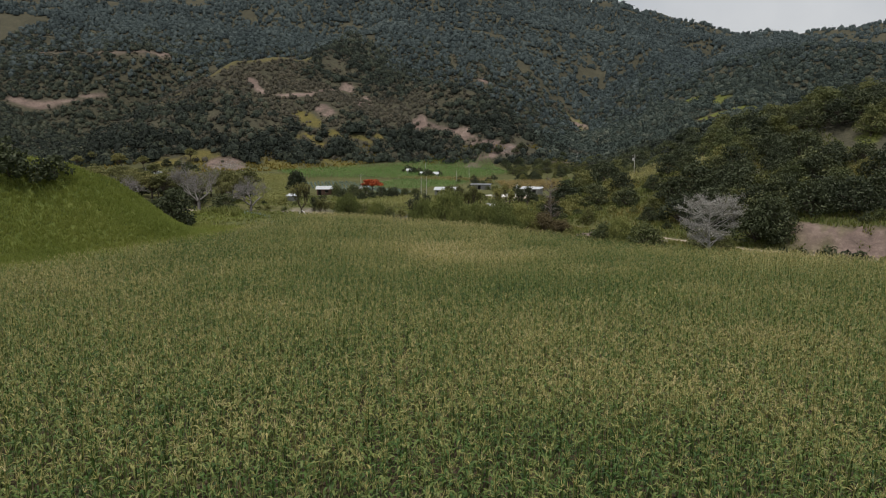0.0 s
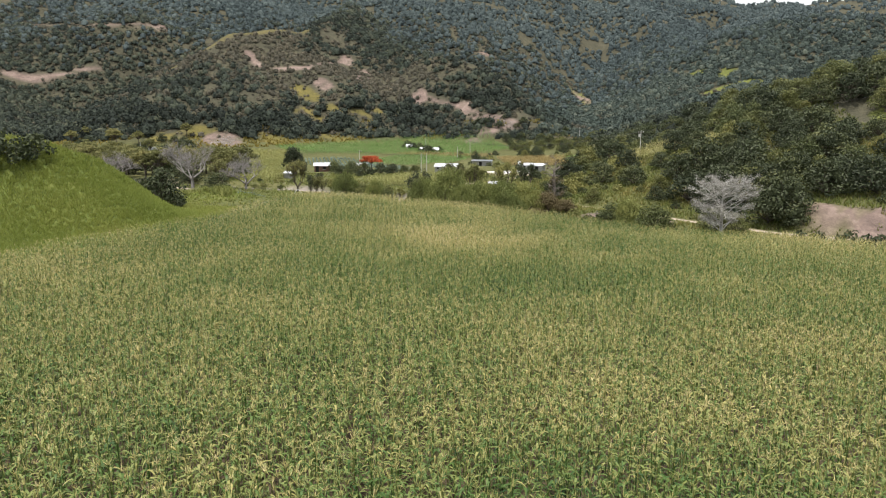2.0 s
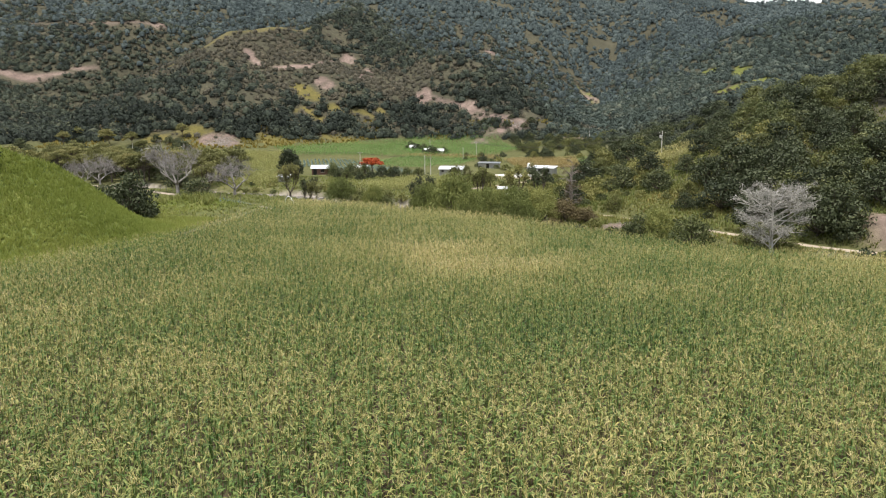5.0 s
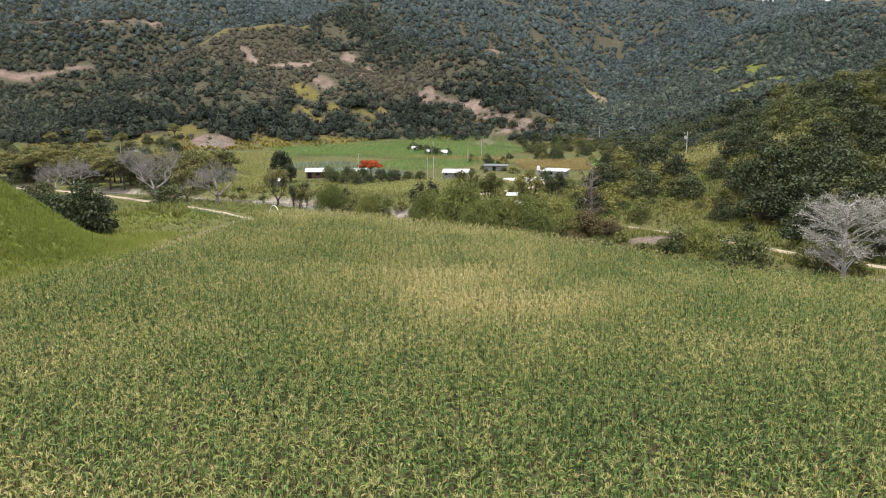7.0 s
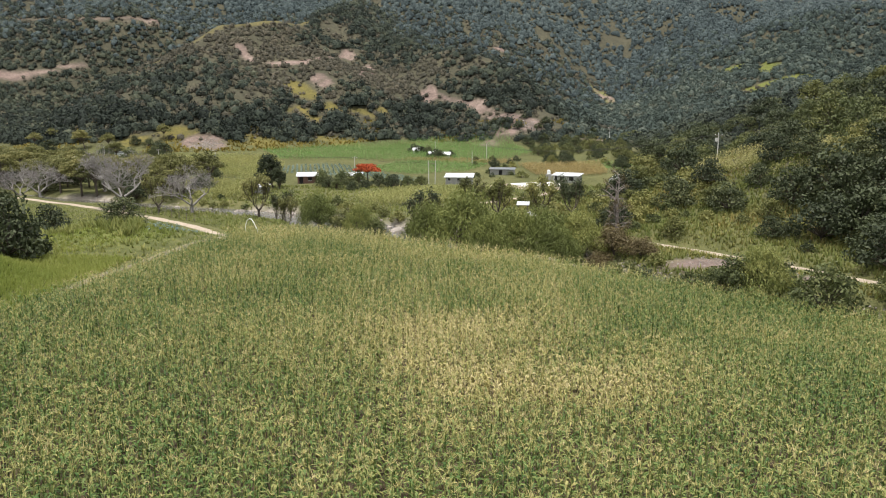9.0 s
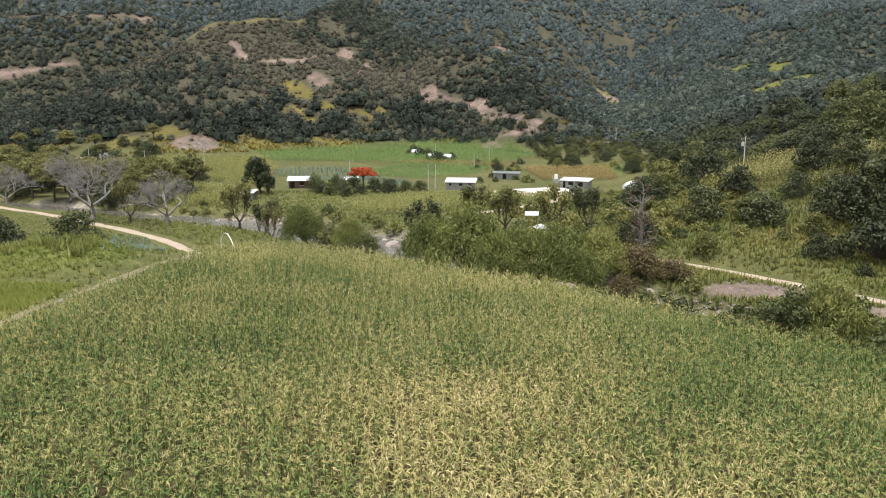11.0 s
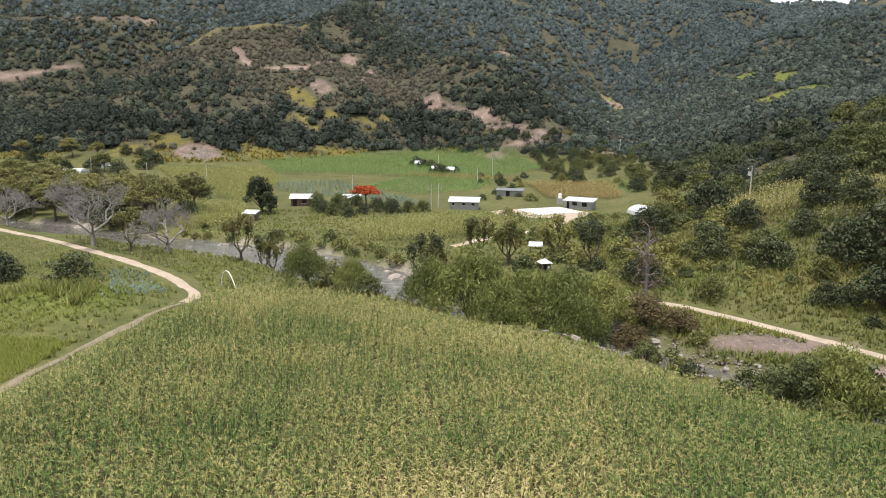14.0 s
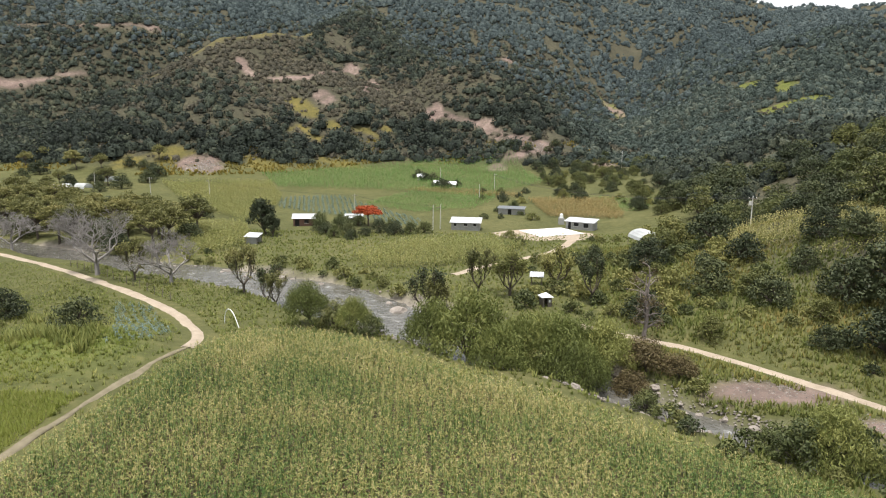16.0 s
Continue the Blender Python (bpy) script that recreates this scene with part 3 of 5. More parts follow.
# ---- maize field in the foreground ----
def maize(px, py, pz, tint, rng, leaves=8, height=2.3, tassel=True, width=0.12, fine=False):
    """Maize plants: arching leaves, a stalk and a tassel each."""
    n = len(px)
    base = np.column_stack([px, py, pz])
    h = height * rng.uniform(0.82, 1.12, n)
    turn = rng.uniform(0, 2 * np.pi, n)
    V, F4, F3, T = [], [], [], []
    count = 0

    def add(v, quads, tris, k):
        nonlocal count
        V.append(v.reshape(-1, 3))
        m_ = n
        off = count + np.arange(m_)[:, None] * k
        for q in quads:
            F4.append(off + np.array(q)[None, :])
        for t_ in tris:
            F3.append(off + np.array(t_)[None, :])
        T.append(np.repeat(tint + rng.normal(0, 0.05, n), k))
        count += m_ * k

    up = np.array([0, 0, 1.0])
    for j in range(leaves):
        z = h * (0.30 + 0.60 * j / max(1, leaves - 1)) + rng.normal(0, 0.05, n)
        a = turn + np.pi * j + rng.normal(0, 0.5, n)
        ln = rng.uniform(0.40, 0.72, n) * (1.0 - 0.2 * j / leaves)
        rise = rng.uniform(0.15, 0.7, n)
        d = np.column_stack([np.cos(a), np.sin(a), np.zeros(n)])
        s = np.column_stack([-np.sin(a), np.cos(a), np.zeros(n)])
        w = width * rng.uniform(0.7, 1.2, n)[:, None]
        root = base + up * z[:, None]
        mid = root + d * (ln * 0.40)[:, None] + up * (ln * rise * 0.50)[:, None]
        if fine:
            bend = root + d * (ln * 0.72)[:, None] + up * (ln * (rise * 0.50 - rng.uniform(0.0, 0.15, n)))[:, None]
            tip = root + d * (ln * 0.98)[:, None] + up * (ln * (rise * 0.50 - rng.uniform(0.3, 0.75, n)))[:, None]
            add(np.stack([root, mid + s * w * 0.5, bend + s * w * 0.42, tip, bend - s * w * 0.42, mid - s * w * 0.5], 1), [(5, 1, 2, 4)], [(0, 1, 5), (4, 2, 3)], 6)
        else:
            tip = root + d * ln[:, None] + up * (ln * (rise * 0.4 - rng.uniform(0.1, 0.5, n)))[:, None]
            add(np.stack([root, mid + s * w * 0.55, tip, mid - s * w * 0.55], 1), [(0, 1, 2, 3)], [], 4)
    a = turn
    s = np.column_stack([np.cos(a), np.sin(a), np.zeros(n)]) * 0.02
    top = base + np.column_stack([rng.normal(0, 0.06, n), rng.normal(0, 0.06, n), h * 0.95])
    add(np.stack([base - s, base + s, top + s, top - s], 1), [(0, 1, 2, 3)], [], 4)
    if tassel:
        keep = tint
        tint = np.clip(tint + 0.5, 0.45, 1.4)
        for j in range(8):
            a = turn + 0.8 * j
            d = np.column_stack([np.cos(a), np.sin(a), np.zeros(n)])
            s = np.column_stack([-np.sin(a), np.cos(a), np.zeros(n)]) * 0.015
            e = top + d * rng.uniform(0.04, 0.34, n)[:, None] + np.array([0, 0, 1.0]) * rng.uniform(0.08, 0.42, n)[:, None]
            add(np.stack([top - s, top + s, e], 1), [], [(0, 1, 2)], 3)
        tint = keep
    faces = [np.concatenate(F3)] if F3 else []
    if F4:
        faces.insert(0, np.concatenate(F4))
    return np.concatenate(V), faces, np.concatenate(T)


def planted(poly, row, gap, angle, rng, jitter=0.12):
    """Places in rows inside a field."""
    p = np.array(poly)
    c = p.mean(0)
    r = np.abs(p - c).max() * 1.5
    u, v = np.meshgrid(np.arange(-r, r, row), np.arange(-r, r, gap))
    u, v = u.ravel() + rng.normal(0, jitter, u.size), v.ravel() + rng.normal(0, jitter, u.size)
    ca, sa = math.cos(angle), math.sin(angle)
    x, y = c[0] + u * ca - v * sa, c[1] + u * sa + v * ca
    k = inside(x, y, poly)
    return x[k], y[k]


# ripened and greener patches: x, y, half lengths, strength
RIPE = [(-1, 110, 8, 5, 0.36), (4, 102, 9, 4.5, 0.36), (10, 98, 7, 3, 0.3), (-18, 158, 14, 5, 0.26), (-5, 151, 17, 5, 0.22), (6, 143, 14, 4, 0.25), (19, 135, 9, 4, 0.25), (-25, 150, 6, 8, 0.12), (3, 115, 9, 3, 0.2), (45, 105, 14, 8, 0.12), (-1, 82, 17, 8, -0.13), (2, 132, 17, 5, -0.07), (19, 102, 6, 5, -0.13), (-28, 116, 14, 14, -0.19), (40, 90, 14, 10, -0.05)]


def dryness(x, y):
    """Ripe, yellowed patches of the maize."""
    d = 0.27 + 0.06 * np.clip((y - 45) / 40, 0, 1) + 0.12 * value_noise(x, y, 24, 51) + 0.15 * value_noise(x, y, 8, 52) + 0.12 * value_noise(x, y, 3, 54)
    for cx, cy, ra, rb, w in RIPE:
        d = d + w * np.exp(-(np.hypot((x - cx) / ra, (y - cy) / rb) + 0.25 * value_noise(x, y, 5, 55)) ** 2)
    return d


NEAR_FIELD = [(p[0], max(p[1], 18)) for p in FIELD]
fx, fy = planted(NEAR_FIELD, 0.80, 0.32, radians(4), RNG, 0.17)
seen = (np.abs(fx) < 4 + 0.645 * (fy - 4)) & (fy > 20)
fx, fy = fx[seen], fy[seen]
mv, mf, mt = maize(fx, fy, land(fx, fy), dryness(fx, fy) + RNG.normal(0, 0.13, len(fx)), RNG, 8, 2.25, True, 0.085, True)
tagged(thing_from("maize_field", mv, mf, CORN, False, mt), "tall ripening green and straw-coloured maize in rows", "maize", kind="stuff")
# the flanks and the near end of the field, planted more thinly
sx_, sy_ = planted(FIELD, 0.95, 0.7, radians(4), RNG, 0.25)
side = ~((np.abs(sx_) < 4 + 0.645 * (sy_ - 4)) & (sy_ > 20))
sx_, sy_ = sx_[side], sy_[side]
sv, sf, st = maize(sx_, sy_, land(sx_, sy_), dryness(sx_, sy_) + RNG.normal(0, 0.15, len(sx_)), RNG, 4, 2.2, False, 0.24)
tagged(thing_from("maize_field", sv, sf, CORN, False, st), "tall ripening green maize along the flanks of the field", "maize", kind="stuff")

# ---- woods on the hills ----
def woods(name, x, y, radius, cards, mat, label, rng, tall=1.0, tint=None, leaf=0.30):
    """Many small trees in one mesh: each a lumpy dome of foliage with loose clumps round it."""
    n = len(x)
    z = land(x, y)
    r = radius * (0.6 + 0.95 * rng.uniform(0, 1, n) ** 1.5)
    tn = np.clip(rng.uniform(0, 1, n) ** 1.5 + 0.25 * value_noise(x, y, 70, 69) + 0.2 * value_noise(x, y, 22, 70), 0, 1) if tint is None else tint
    # the dome: a top, three rings
    rings = ((1, 0.0, 0.9), (5, 0.70, 0.46), (5, 0.78, -0.55))
    unit = []
    for k, rad, h in rings:
        unit += [(rad * math.cos(2 * math.pi * i / k + h), rad * math.sin(2 * math.pi * i / k + h), h) for i in range(k)]
    unit = np.array(unit)
    first = rings[1][0]
    tri = [(0, 1 + i, 1 + (i + 1) % first) for i in range(first)]
    tri += [q for i in range(5) for q in ((1 + i, 6 + i, 6 + (i + 1) % 5), (1 + i, 6 + (i + 1) % 5, 1 + (i + 1) % 5))]
    tri = np.array(tri)
    turn = rng.uniform(0, 6.28, n)
    c_, s_ = np.cos(turn)[:, None], np.sin(turn)[:, None]
    squash = rng.uniform(0.75, 1.25, (n, 2))
    jig = rng.uniform(0.72, 1.08, (n, len(unit)))
    ux, uy = unit[None, :, 0] * squash[:, :1], unit[None, :, 1] * squash[:, 1:]
    dome = np.stack([(ux * c_ - uy * s_) * jig, (ux * s_ + uy * c_) * jig, unit[None, :, 2] * jig * 0.76 * tall + 0.40 * tall], 2) * r[:, None, None] * 0.92
    dome += np.stack([x, y, z], 1)[:, None, :]
    v = dome.reshape(-1, 3)
    f = (np.arange(n)[:, None, None] * len(unit) + tri[None]).reshape(-1, 3)
    t = np.repeat(tn, len(unit))
    u = rng.normal(size=(n, cards, 3))
    u /= np.linalg.norm(u, axis=2)[:, :, None]
    u[:, :, 2] = np.abs(u[:, :, 2]) * 1.2 - 0.25
    p = u * (r[:, None] * rng.uniform(0.85, 1.12, (n, cards)))[:, :, None]
    p[:, :, 2] = p[:, :, 2] * 0.80 * tall + r[:, None] * 0.40 * tall
    p += np.stack([x, y, z], 1)[:, None, :]
    cv, cf = leaf_cards(p.reshape(-1, 3), np.repeat(r * leaf, cards), rng, u.reshape(-1, 3), 1.2, 0.8)
    ob = thing_from(name, np.concatenate([v, cv]), [f, cf + len(v)], mat, True, np.concatenate([t, np.repeat(tn, cards * 4)]))
    return tagged(ob, label, "trees", kind="stuff")


def scatter(n, x0, x1, y0, y1, rng):
    return rng.uniform(x0, x1, n), rng.uniform(y0, y1, n)


def wooded(x, y):
    """Places where trees may stand on the hills."""
    z = land(x, y)
    bare_ground = np.zeros(np.shape(x), bool)
    for poly in CLEARINGS:
        bare_ground |= inside(x, y, poly)
    return ~bare_ground & (grassy_crest(x, y) < 0.5) & (grassy_crest(x, y + 4) < 0.5) & (z > 5.5 + 2 * value_noise(x, y, 40, 61)) & (open_slope(x, y) < 0.3) & (value_noise(x, y, 45, 162) + 0.7 * value_noise(x, y, 18, 63) + 0.3 * value_noise(x, y, 8, 64) > -1.0)


def dry_spur(x, y):
    """The sunburnt front of the nearest spur, with low scrub in place of trees."""
    return np.clip(1.3 - np.hypot((x + 130) / 75, (y - 505) / 55) + 0.45 * value_noise(x, y, 35, 65), 0, 1) + 0.8 * np.clip(1.2 - np.hypot((x + 40) / 60, (y - 520) / 30) + 0.4 * value_noise(x, y, 25, 66), 0, 1) + 0.7 * np.clip(value_noise(x, y, 120, 67) - 0.1, 0, 1)


x, y = scatter(40000, -450, 580, 405, 860, RNG)
k = wooded(x, y) & (np.abs(x) < 0.66 * y + 20)
x, y = x[k], y[k]
dry = dry_spur(x, y) > RNG.uniform(0.1, 0.9, len(x))
# with distance, more trees take the foliage with haze in its colour
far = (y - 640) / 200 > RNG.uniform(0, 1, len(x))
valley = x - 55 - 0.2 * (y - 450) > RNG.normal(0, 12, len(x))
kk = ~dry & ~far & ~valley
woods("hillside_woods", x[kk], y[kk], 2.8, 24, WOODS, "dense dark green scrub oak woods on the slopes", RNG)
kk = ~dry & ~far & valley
woods("side_valley_woods", x[kk], y[kk], 3.0, 20, WOODS_LIGHT_HAZE, "green oak woods on the sides of the valley, tinted with painted blue haze", RNG)
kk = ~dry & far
woods("upper_woods", x[kk], y[kk], 3.1, 10, PINES_HAZED, "grey-green oak and pine woods on the upper slopes, paled by painted haze", RNG, 1.1)
x, y = scatter(40000, -450, 200, 405, 800, RNG)
k = (land(x, y) > 7) & ((bare_soil(x, y) < 0.35) | (RNG.uniform(0, 1, len(x)) < 0.12)) & ((golden(x, y) < 0.4) | (RNG.uniform(0, 1, len(x)) < 0.3)) & (grassy_crest(x, y) < 0.5) & ((dry_spur(x, y) > RNG.uniform(0.1, 0.9, len(x))) | (RNG.uniform(0, 1, len(x)) < 0.25))
woods("hillside_scrub", x[k], y[k], 1.7, 9, SCRUB, "low dry olive-brown scrub on the sunburnt spur", RNG, 1.0, None, 0.4)
# a darker line of big trees along the foot of the slope
x, y = scatter(2400, -320, 80, 405, 500, RNG)
k = (open_slope(x, y) < 0.3) & (np.abs(y - foot_line(x) - 30 - 9 * value_noise(x, y, 50, 68)) < 13)
x, y = x[k][:340], y[k][:340]
woods("foothill_trees", x, y, 4.2, 60, WOODS, "line of large dark trees along the foot of the slope", RNG, 0.9, RNG.uniform(0, 0.3, len(x)), 0.26)
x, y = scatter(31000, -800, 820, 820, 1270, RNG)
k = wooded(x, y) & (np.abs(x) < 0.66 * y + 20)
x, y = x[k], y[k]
woods("mountain_woods", x, y, 3.3, 6, PINES_HAZED, "green pine and oak woods high on the mountain, blued by painted haze", RNG, 1.2, None, 0.4)
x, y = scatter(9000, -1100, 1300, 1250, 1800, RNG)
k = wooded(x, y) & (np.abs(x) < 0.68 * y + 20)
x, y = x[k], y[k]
woods("ridge_woods", x, y, 5.0, 2, PINES_HAZED, "sparse distant woods along the high ridges", RNG, 1.2, None, 0.4)
x, y = scatter(3200, 40, 340, 262, 440, RNG)
k = wooded(x, y) & (x < 0.66 * y + 25)
x, y = x[k], y[k]
woods("back_hill_woods", x, y, 3.0, 26, WOODS, "olive and green thicket of small trees behind the near hill", RNG)


# ---- trees ----
def leafy(name, height, spread_r, seed, leaf, bark=BARK, clumps=10, cards=1000, size=0.5, bole=0.35, droop=0.0, flat=0.6, trunk_r=0.16, top=0.80, drop=0.50, aspect=1.5, hang=False, lump=1.0):
    """A tree or bush: trunk with limbs, and a crown of leafy clumps."""
    rng = np.random.default_rng(seed)
    root = new(name)
    tubes = []
    lean = rng.normal(0, 0.06 * height, 2)
    fork = Vector((lean[0] * 0.5, lean[1] * 0.5, height * bole))
    tubes.append(([(0, 0, -0.5), (lean[0] * 0.15, lean[1] * 0.15, height * bole * 0.5), tuple(fork)], [trunk_r * 1.3, trunk_r, trunk_r * 0.8], 7))
    centres, radii = [], []
    for k in range(clumps):
        w = 2.399 * k + rng.uniform(-0.4, 0.4)
        q = math.sqrt((k + 0.5) / clumps)
        rr = spread_r * 0.74 * q * rng.uniform(0.8, 1.1)
        z = height * (bole + (1 - bole) * (top - drop * q * q) * rng.uniform(0.75, 1.1))
        c = Vector((math.cos(w) * rr + lean[0], math.sin(w) * rr + lean[1], z))
        centres.append(c)
        radii.append(spread_r * rng.uniform(0.24, 0.40) * lump)
        mid = fork.lerp(c, 0.5) + Vector((0, 0, 0.06 * height))
        tubes.append(([tuple(fork), tuple(mid), tuple(c)], [trunk_r * 0.55, trunk_r * 0.35, trunk_r * 0.12], 5))
    trunk = new("trunk", tube_mesh("trunk", tubes, bark))
    trunk.parent = root
    pick = rng.choice(clumps, cards, p=np.array(radii) ** 2 / np.sum(np.array(radii) ** 2))
    u = rng.normal(size=(cards, 3))
    u /= np.linalg.norm(u, axis=1)[:, None]
    rr = np.array(radii)[pick] * rng.uniform(0.45, 1.08, cards) ** 0.7
    p = np.array([tuple(c) for c in centres])[pick] + u * rr[:, None] * np.array([1, 1, flat])
    p[:, 2] -= droop * np.hypot(p[:, 0] - lean[0], p[:, 1] - lean[1]) * rng.uniform(0, 1, cards)
    p[:, 2] = np.maximum(p[:, 2], 0.1)
    v, f = leaf_cards(p, size * rng.uniform(0.6, 1.4, cards), rng, u, aspect, 0.6, hang)
    # random tone per clump, plus painted top light: upper leaves lighter, lower ones darker
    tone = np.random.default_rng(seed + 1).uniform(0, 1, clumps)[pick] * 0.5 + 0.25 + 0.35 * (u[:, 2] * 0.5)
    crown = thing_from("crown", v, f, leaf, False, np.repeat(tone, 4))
    crown.parent = root
    return root


def bare(name, height, spread_r, seed, bark, levels=6, trunk_r=0.35, tufts=None, upright=0.35, fork=2.6):
    """A leafless tree of forking branches, with tufts of air plants where given."""
    rng = np.random.default_rng(seed)
    tubes, ends = [], []

    def grow(p, d, ln, r, level):
        bend = Vector(rng.normal(0, 0.16, 3))
        mid = p + d * ln * 0.5 + bend * ln * 0.3
        end = p + (d + bend * 0.5).normalized() * ln
        tubes.append(([tuple(p), tuple(mid), tuple(end)], [r, r * 0.85, r * 0.68], 6 if level > 3 else 3))
        ends.append((end, level))
        if level == 0:
            if not tufts:
                for _ in range(3):
                    tip = end + (d + Vector(rng.normal(0, 0.7, 3))).normalized() * ln * rng.uniform(0.5, 1.1)
                    tubes.append(([tuple(end), tuple(tip)], [0.018, 0.008], 3))
            return
        n_ = 2 if rng.uniform() > fork - 2 else 3
        for k in range(n_):
            w = rng.uniform(0, 2 * math.pi)
            side = Vector((math.cos(w), math.sin(w), rng.uniform(-0.25, 0.3)))
            nd = (d * 0.75 + side * rng.uniform(0.5, 0.95) + Vector((0, 0, upright * 0.4))).normalized()
            nd = Vector((nd.x * spread_r / height * 1.6, nd.y * spread_r / height * 1.6, nd.z)).normalized()
            grow(end, nd, ln * rng.uniform(0.62, 0.9), r * rng.uniform(0.58, 0.74), level - 1)

    base = height * 0.2
    tubes.append(([(0, 0, -0.5), (0, 0, 0.3), (0.05, 0, base)], [trunk_r * 1.6, trunk_r * 1.15, trunk_r], 8))
    for k in range(4):
        w = 2 * math.pi * (k + rng.uniform(-0.2, 0.2)) / 4
        grow(Vector((0.05, 0, base * rng.uniform(0.7, 1.0))), Vector((math.cos(w) * 0.9, math.sin(w) * 0.9, 0.7 + 0.5 * (k == 0))).normalized(), height * 0.25, trunk_r * 0.7, levels - 1)
    root = new(name)
    trunk = new("trunk", tube_mesh("trunk", tubes, bark))
    trunk.parent = root
    top = max(e.z for e, _ in ends)
    wide = float(np.percentile([math.hypot(e.x, e.y) for e, _ in ends], 88))
    s3 = Vector((spread_r / wide, spread_r / wide, height / top))
    for v in trunk.data.vertices:
        v.co = Vector((v.co.x * s3.x, v.co.y * s3.y, v.co.z * s3.z)) if v.co.z > base else Vector((v.co.x, v.co.y, v.co.z * s3.z))
    if tufts:
        leaf, share, size, rad = tufts
        cs = [Vector((e.x * s3.x, e.y * s3.y, e.z * s3.z)) for e, lv in ends if rng.uniform() < share]
        cards = 26
        u = rng.normal(size=(len(cs), cards, 3))
        p = np.array([tuple(c) for c in cs])[:, None, :] + u * rad * 0.5
        v, f = leaf_cards(p.reshape(-1, 3), size * rng.uniform(0.6, 1.3, len(cs) * cards), rng, u.reshape(-1, 3), 1.3)
        tn = np.repeat(rng.uniform(0, 1, len(cs)), cards * 4)
        tuft = thing_from("foliage", v, f, leaf, False, tn)
        tuft.parent = root
    return root


def snag():
    """A half-dead tree: an upright trunk with short broken side branches and a few tufts."""
    rng = np.random.default_rng(741)
    root = new("snag_tree")
    tubes, tips = [], []
    for dx, top in ((0.0, 10.5), (0.5, 9.0), (-0.45, 7.6)):
        pts = [(dx * 0.4 * h / 3 + 0.12 * math.sin(h * 1.3 + dx * 5), 0.15 * math.cos(h + dx), h) for h in np.linspace(-0.5, top, 9)]
        tubes.append((pts, list(np.linspace(0.34 - abs(dx) * 0.2, 0.06, 9)), 7))
        for h in np.linspace(2.4, top, 13):
            k = int((h + 0.5) / (top + 0.5) * 8)
            w = rng.uniform(0, 2 * math.pi)
            d = Vector((math.cos(w), math.sin(w), rng.uniform(0.1, 0.9)))
            a = Vector(pts[k])
            e = a + d * rng.uniform(0.7, 2.3)
            tubes.append(([tuple(a), tuple(a.lerp(e, 0.5) + Vector((0, 0, 0.15))), tuple(e)], [0.09, 0.06, 0.03], 5))
            for _ in range(4):
                t = a.lerp(e, rng.uniform(0.4, 1.0))
                tubes.append(([tuple(t), tuple(t + (d + Vector(rng.normal(0, 0.8, 3))).normalized() * rng.uniform(0.5, 1.3))], [0.03, 0.012], 3))
            tips.append(e)
    trunk = new("trunk", tube_mesh("trunk", tubes, BARK_SNAG))
    trunk.parent = root
    cs = np.array([tuple(e) for e in tips if rng.uniform() < 0.4])
    u = rng.normal(size=(len(cs), 40, 3))
    p = (cs[:, None, :] + u * 0.3).reshape(-1, 3)
    v, f = leaf_cards(p, 0.2 * rng.uniform(0.6, 1.3, len(p)), rng, u.reshape(-1, 3), 1.6)
    tuft = thing_from("foliage", v, f, LEAF_RUST, False, np.repeat(rng.uniform(0, 1, len(cs)), 160))
    tuft.parent = root
    return root


def layered(name, height, radius, seed, bark, lichen):
    """A bleached leafless tree: a central trunk with tiers of level boughs, fine twigs and lichen."""
    rng = np.random.default_rng(seed)
    root = new(name)
    spine = [Vector((0.25 * math.sin(h * 4.0), 0.2 * math.cos(h * 3.1), -0.5 + (height * 0.96 + 0.5) * h)) for h in np.linspace(0, 1, 12)]
    tubes = [(spine, list(np.linspace(0.34, 0.05, 12)), 8)]
    at = []
    for i in range(46):
        h = 0.18 + 0.80 * rng.uniform(0, 1) ** 0.9
        k_ = h * 11
        a = spine[int(k_)].lerp(spine[min(int(k_) + 1, 11)], k_ % 1)
        reach = radius * math.sqrt(max(0.12, 1 - ((h - 0.50) / 0.54) ** 2)) * rng.uniform(0.55, 1.1)
        w = 2.399 * i + rng.uniform(-0.3, 0.3)
        d = Vector((math.cos(w), math.sin(w), rng.uniform(-0.25, 0.75)))
        pts = [a + d * reach * f + Vector((0, 0, 0.10 * reach * math.sin(f * 2.6))) for f in (0, 0.3, 0.65, 1.0)]
        tubes.append((pts, [0.10 * (1.1 - h * 0.6), 0.075, 0.05, 0.02], 5))
        for j in range(7):
            f = rng.uniform(0.3, 1.0)
            p = a.lerp(pts[-1], f) + Vector((0, 0, 0.10 * reach * math.sin(f * 2.6)))
            e = p + (d * 0.8 + Vector((rng.normal(0, 0.7), rng.normal(0, 0.7), rng.uniform(-0.1, 0.35)))).normalized() * rng.uniform(0.7, 1.7)
            tubes.append(([p, p.lerp(e, 0.5) + Vector((0, 0, 0.06)), e], [0.035, 0.025, 0.012], 4))
            for _ in range(5):
                q = p.lerp(e, rng.uniform(0.3, 1.0))
                t_ = q + ((e - p).normalized() + Vector(rng.normal(0, 0.7, 3))).normalized() * rng.uniform(0.3, 0.8)
                tubes.append(([q, t_], [0.014, 0.006], 3))
                at.append(q.lerp(t_, rng.uniform(0.3, 1.0)))
    trunk = new("trunk", tube_mesh("trunk", tubes, bark))
    trunk.parent = root
    c = np.repeat(np.array([tuple(p) for p in at]), 7, axis=0) + rng.normal(0, 0.2, (len(at) * 7, 3))
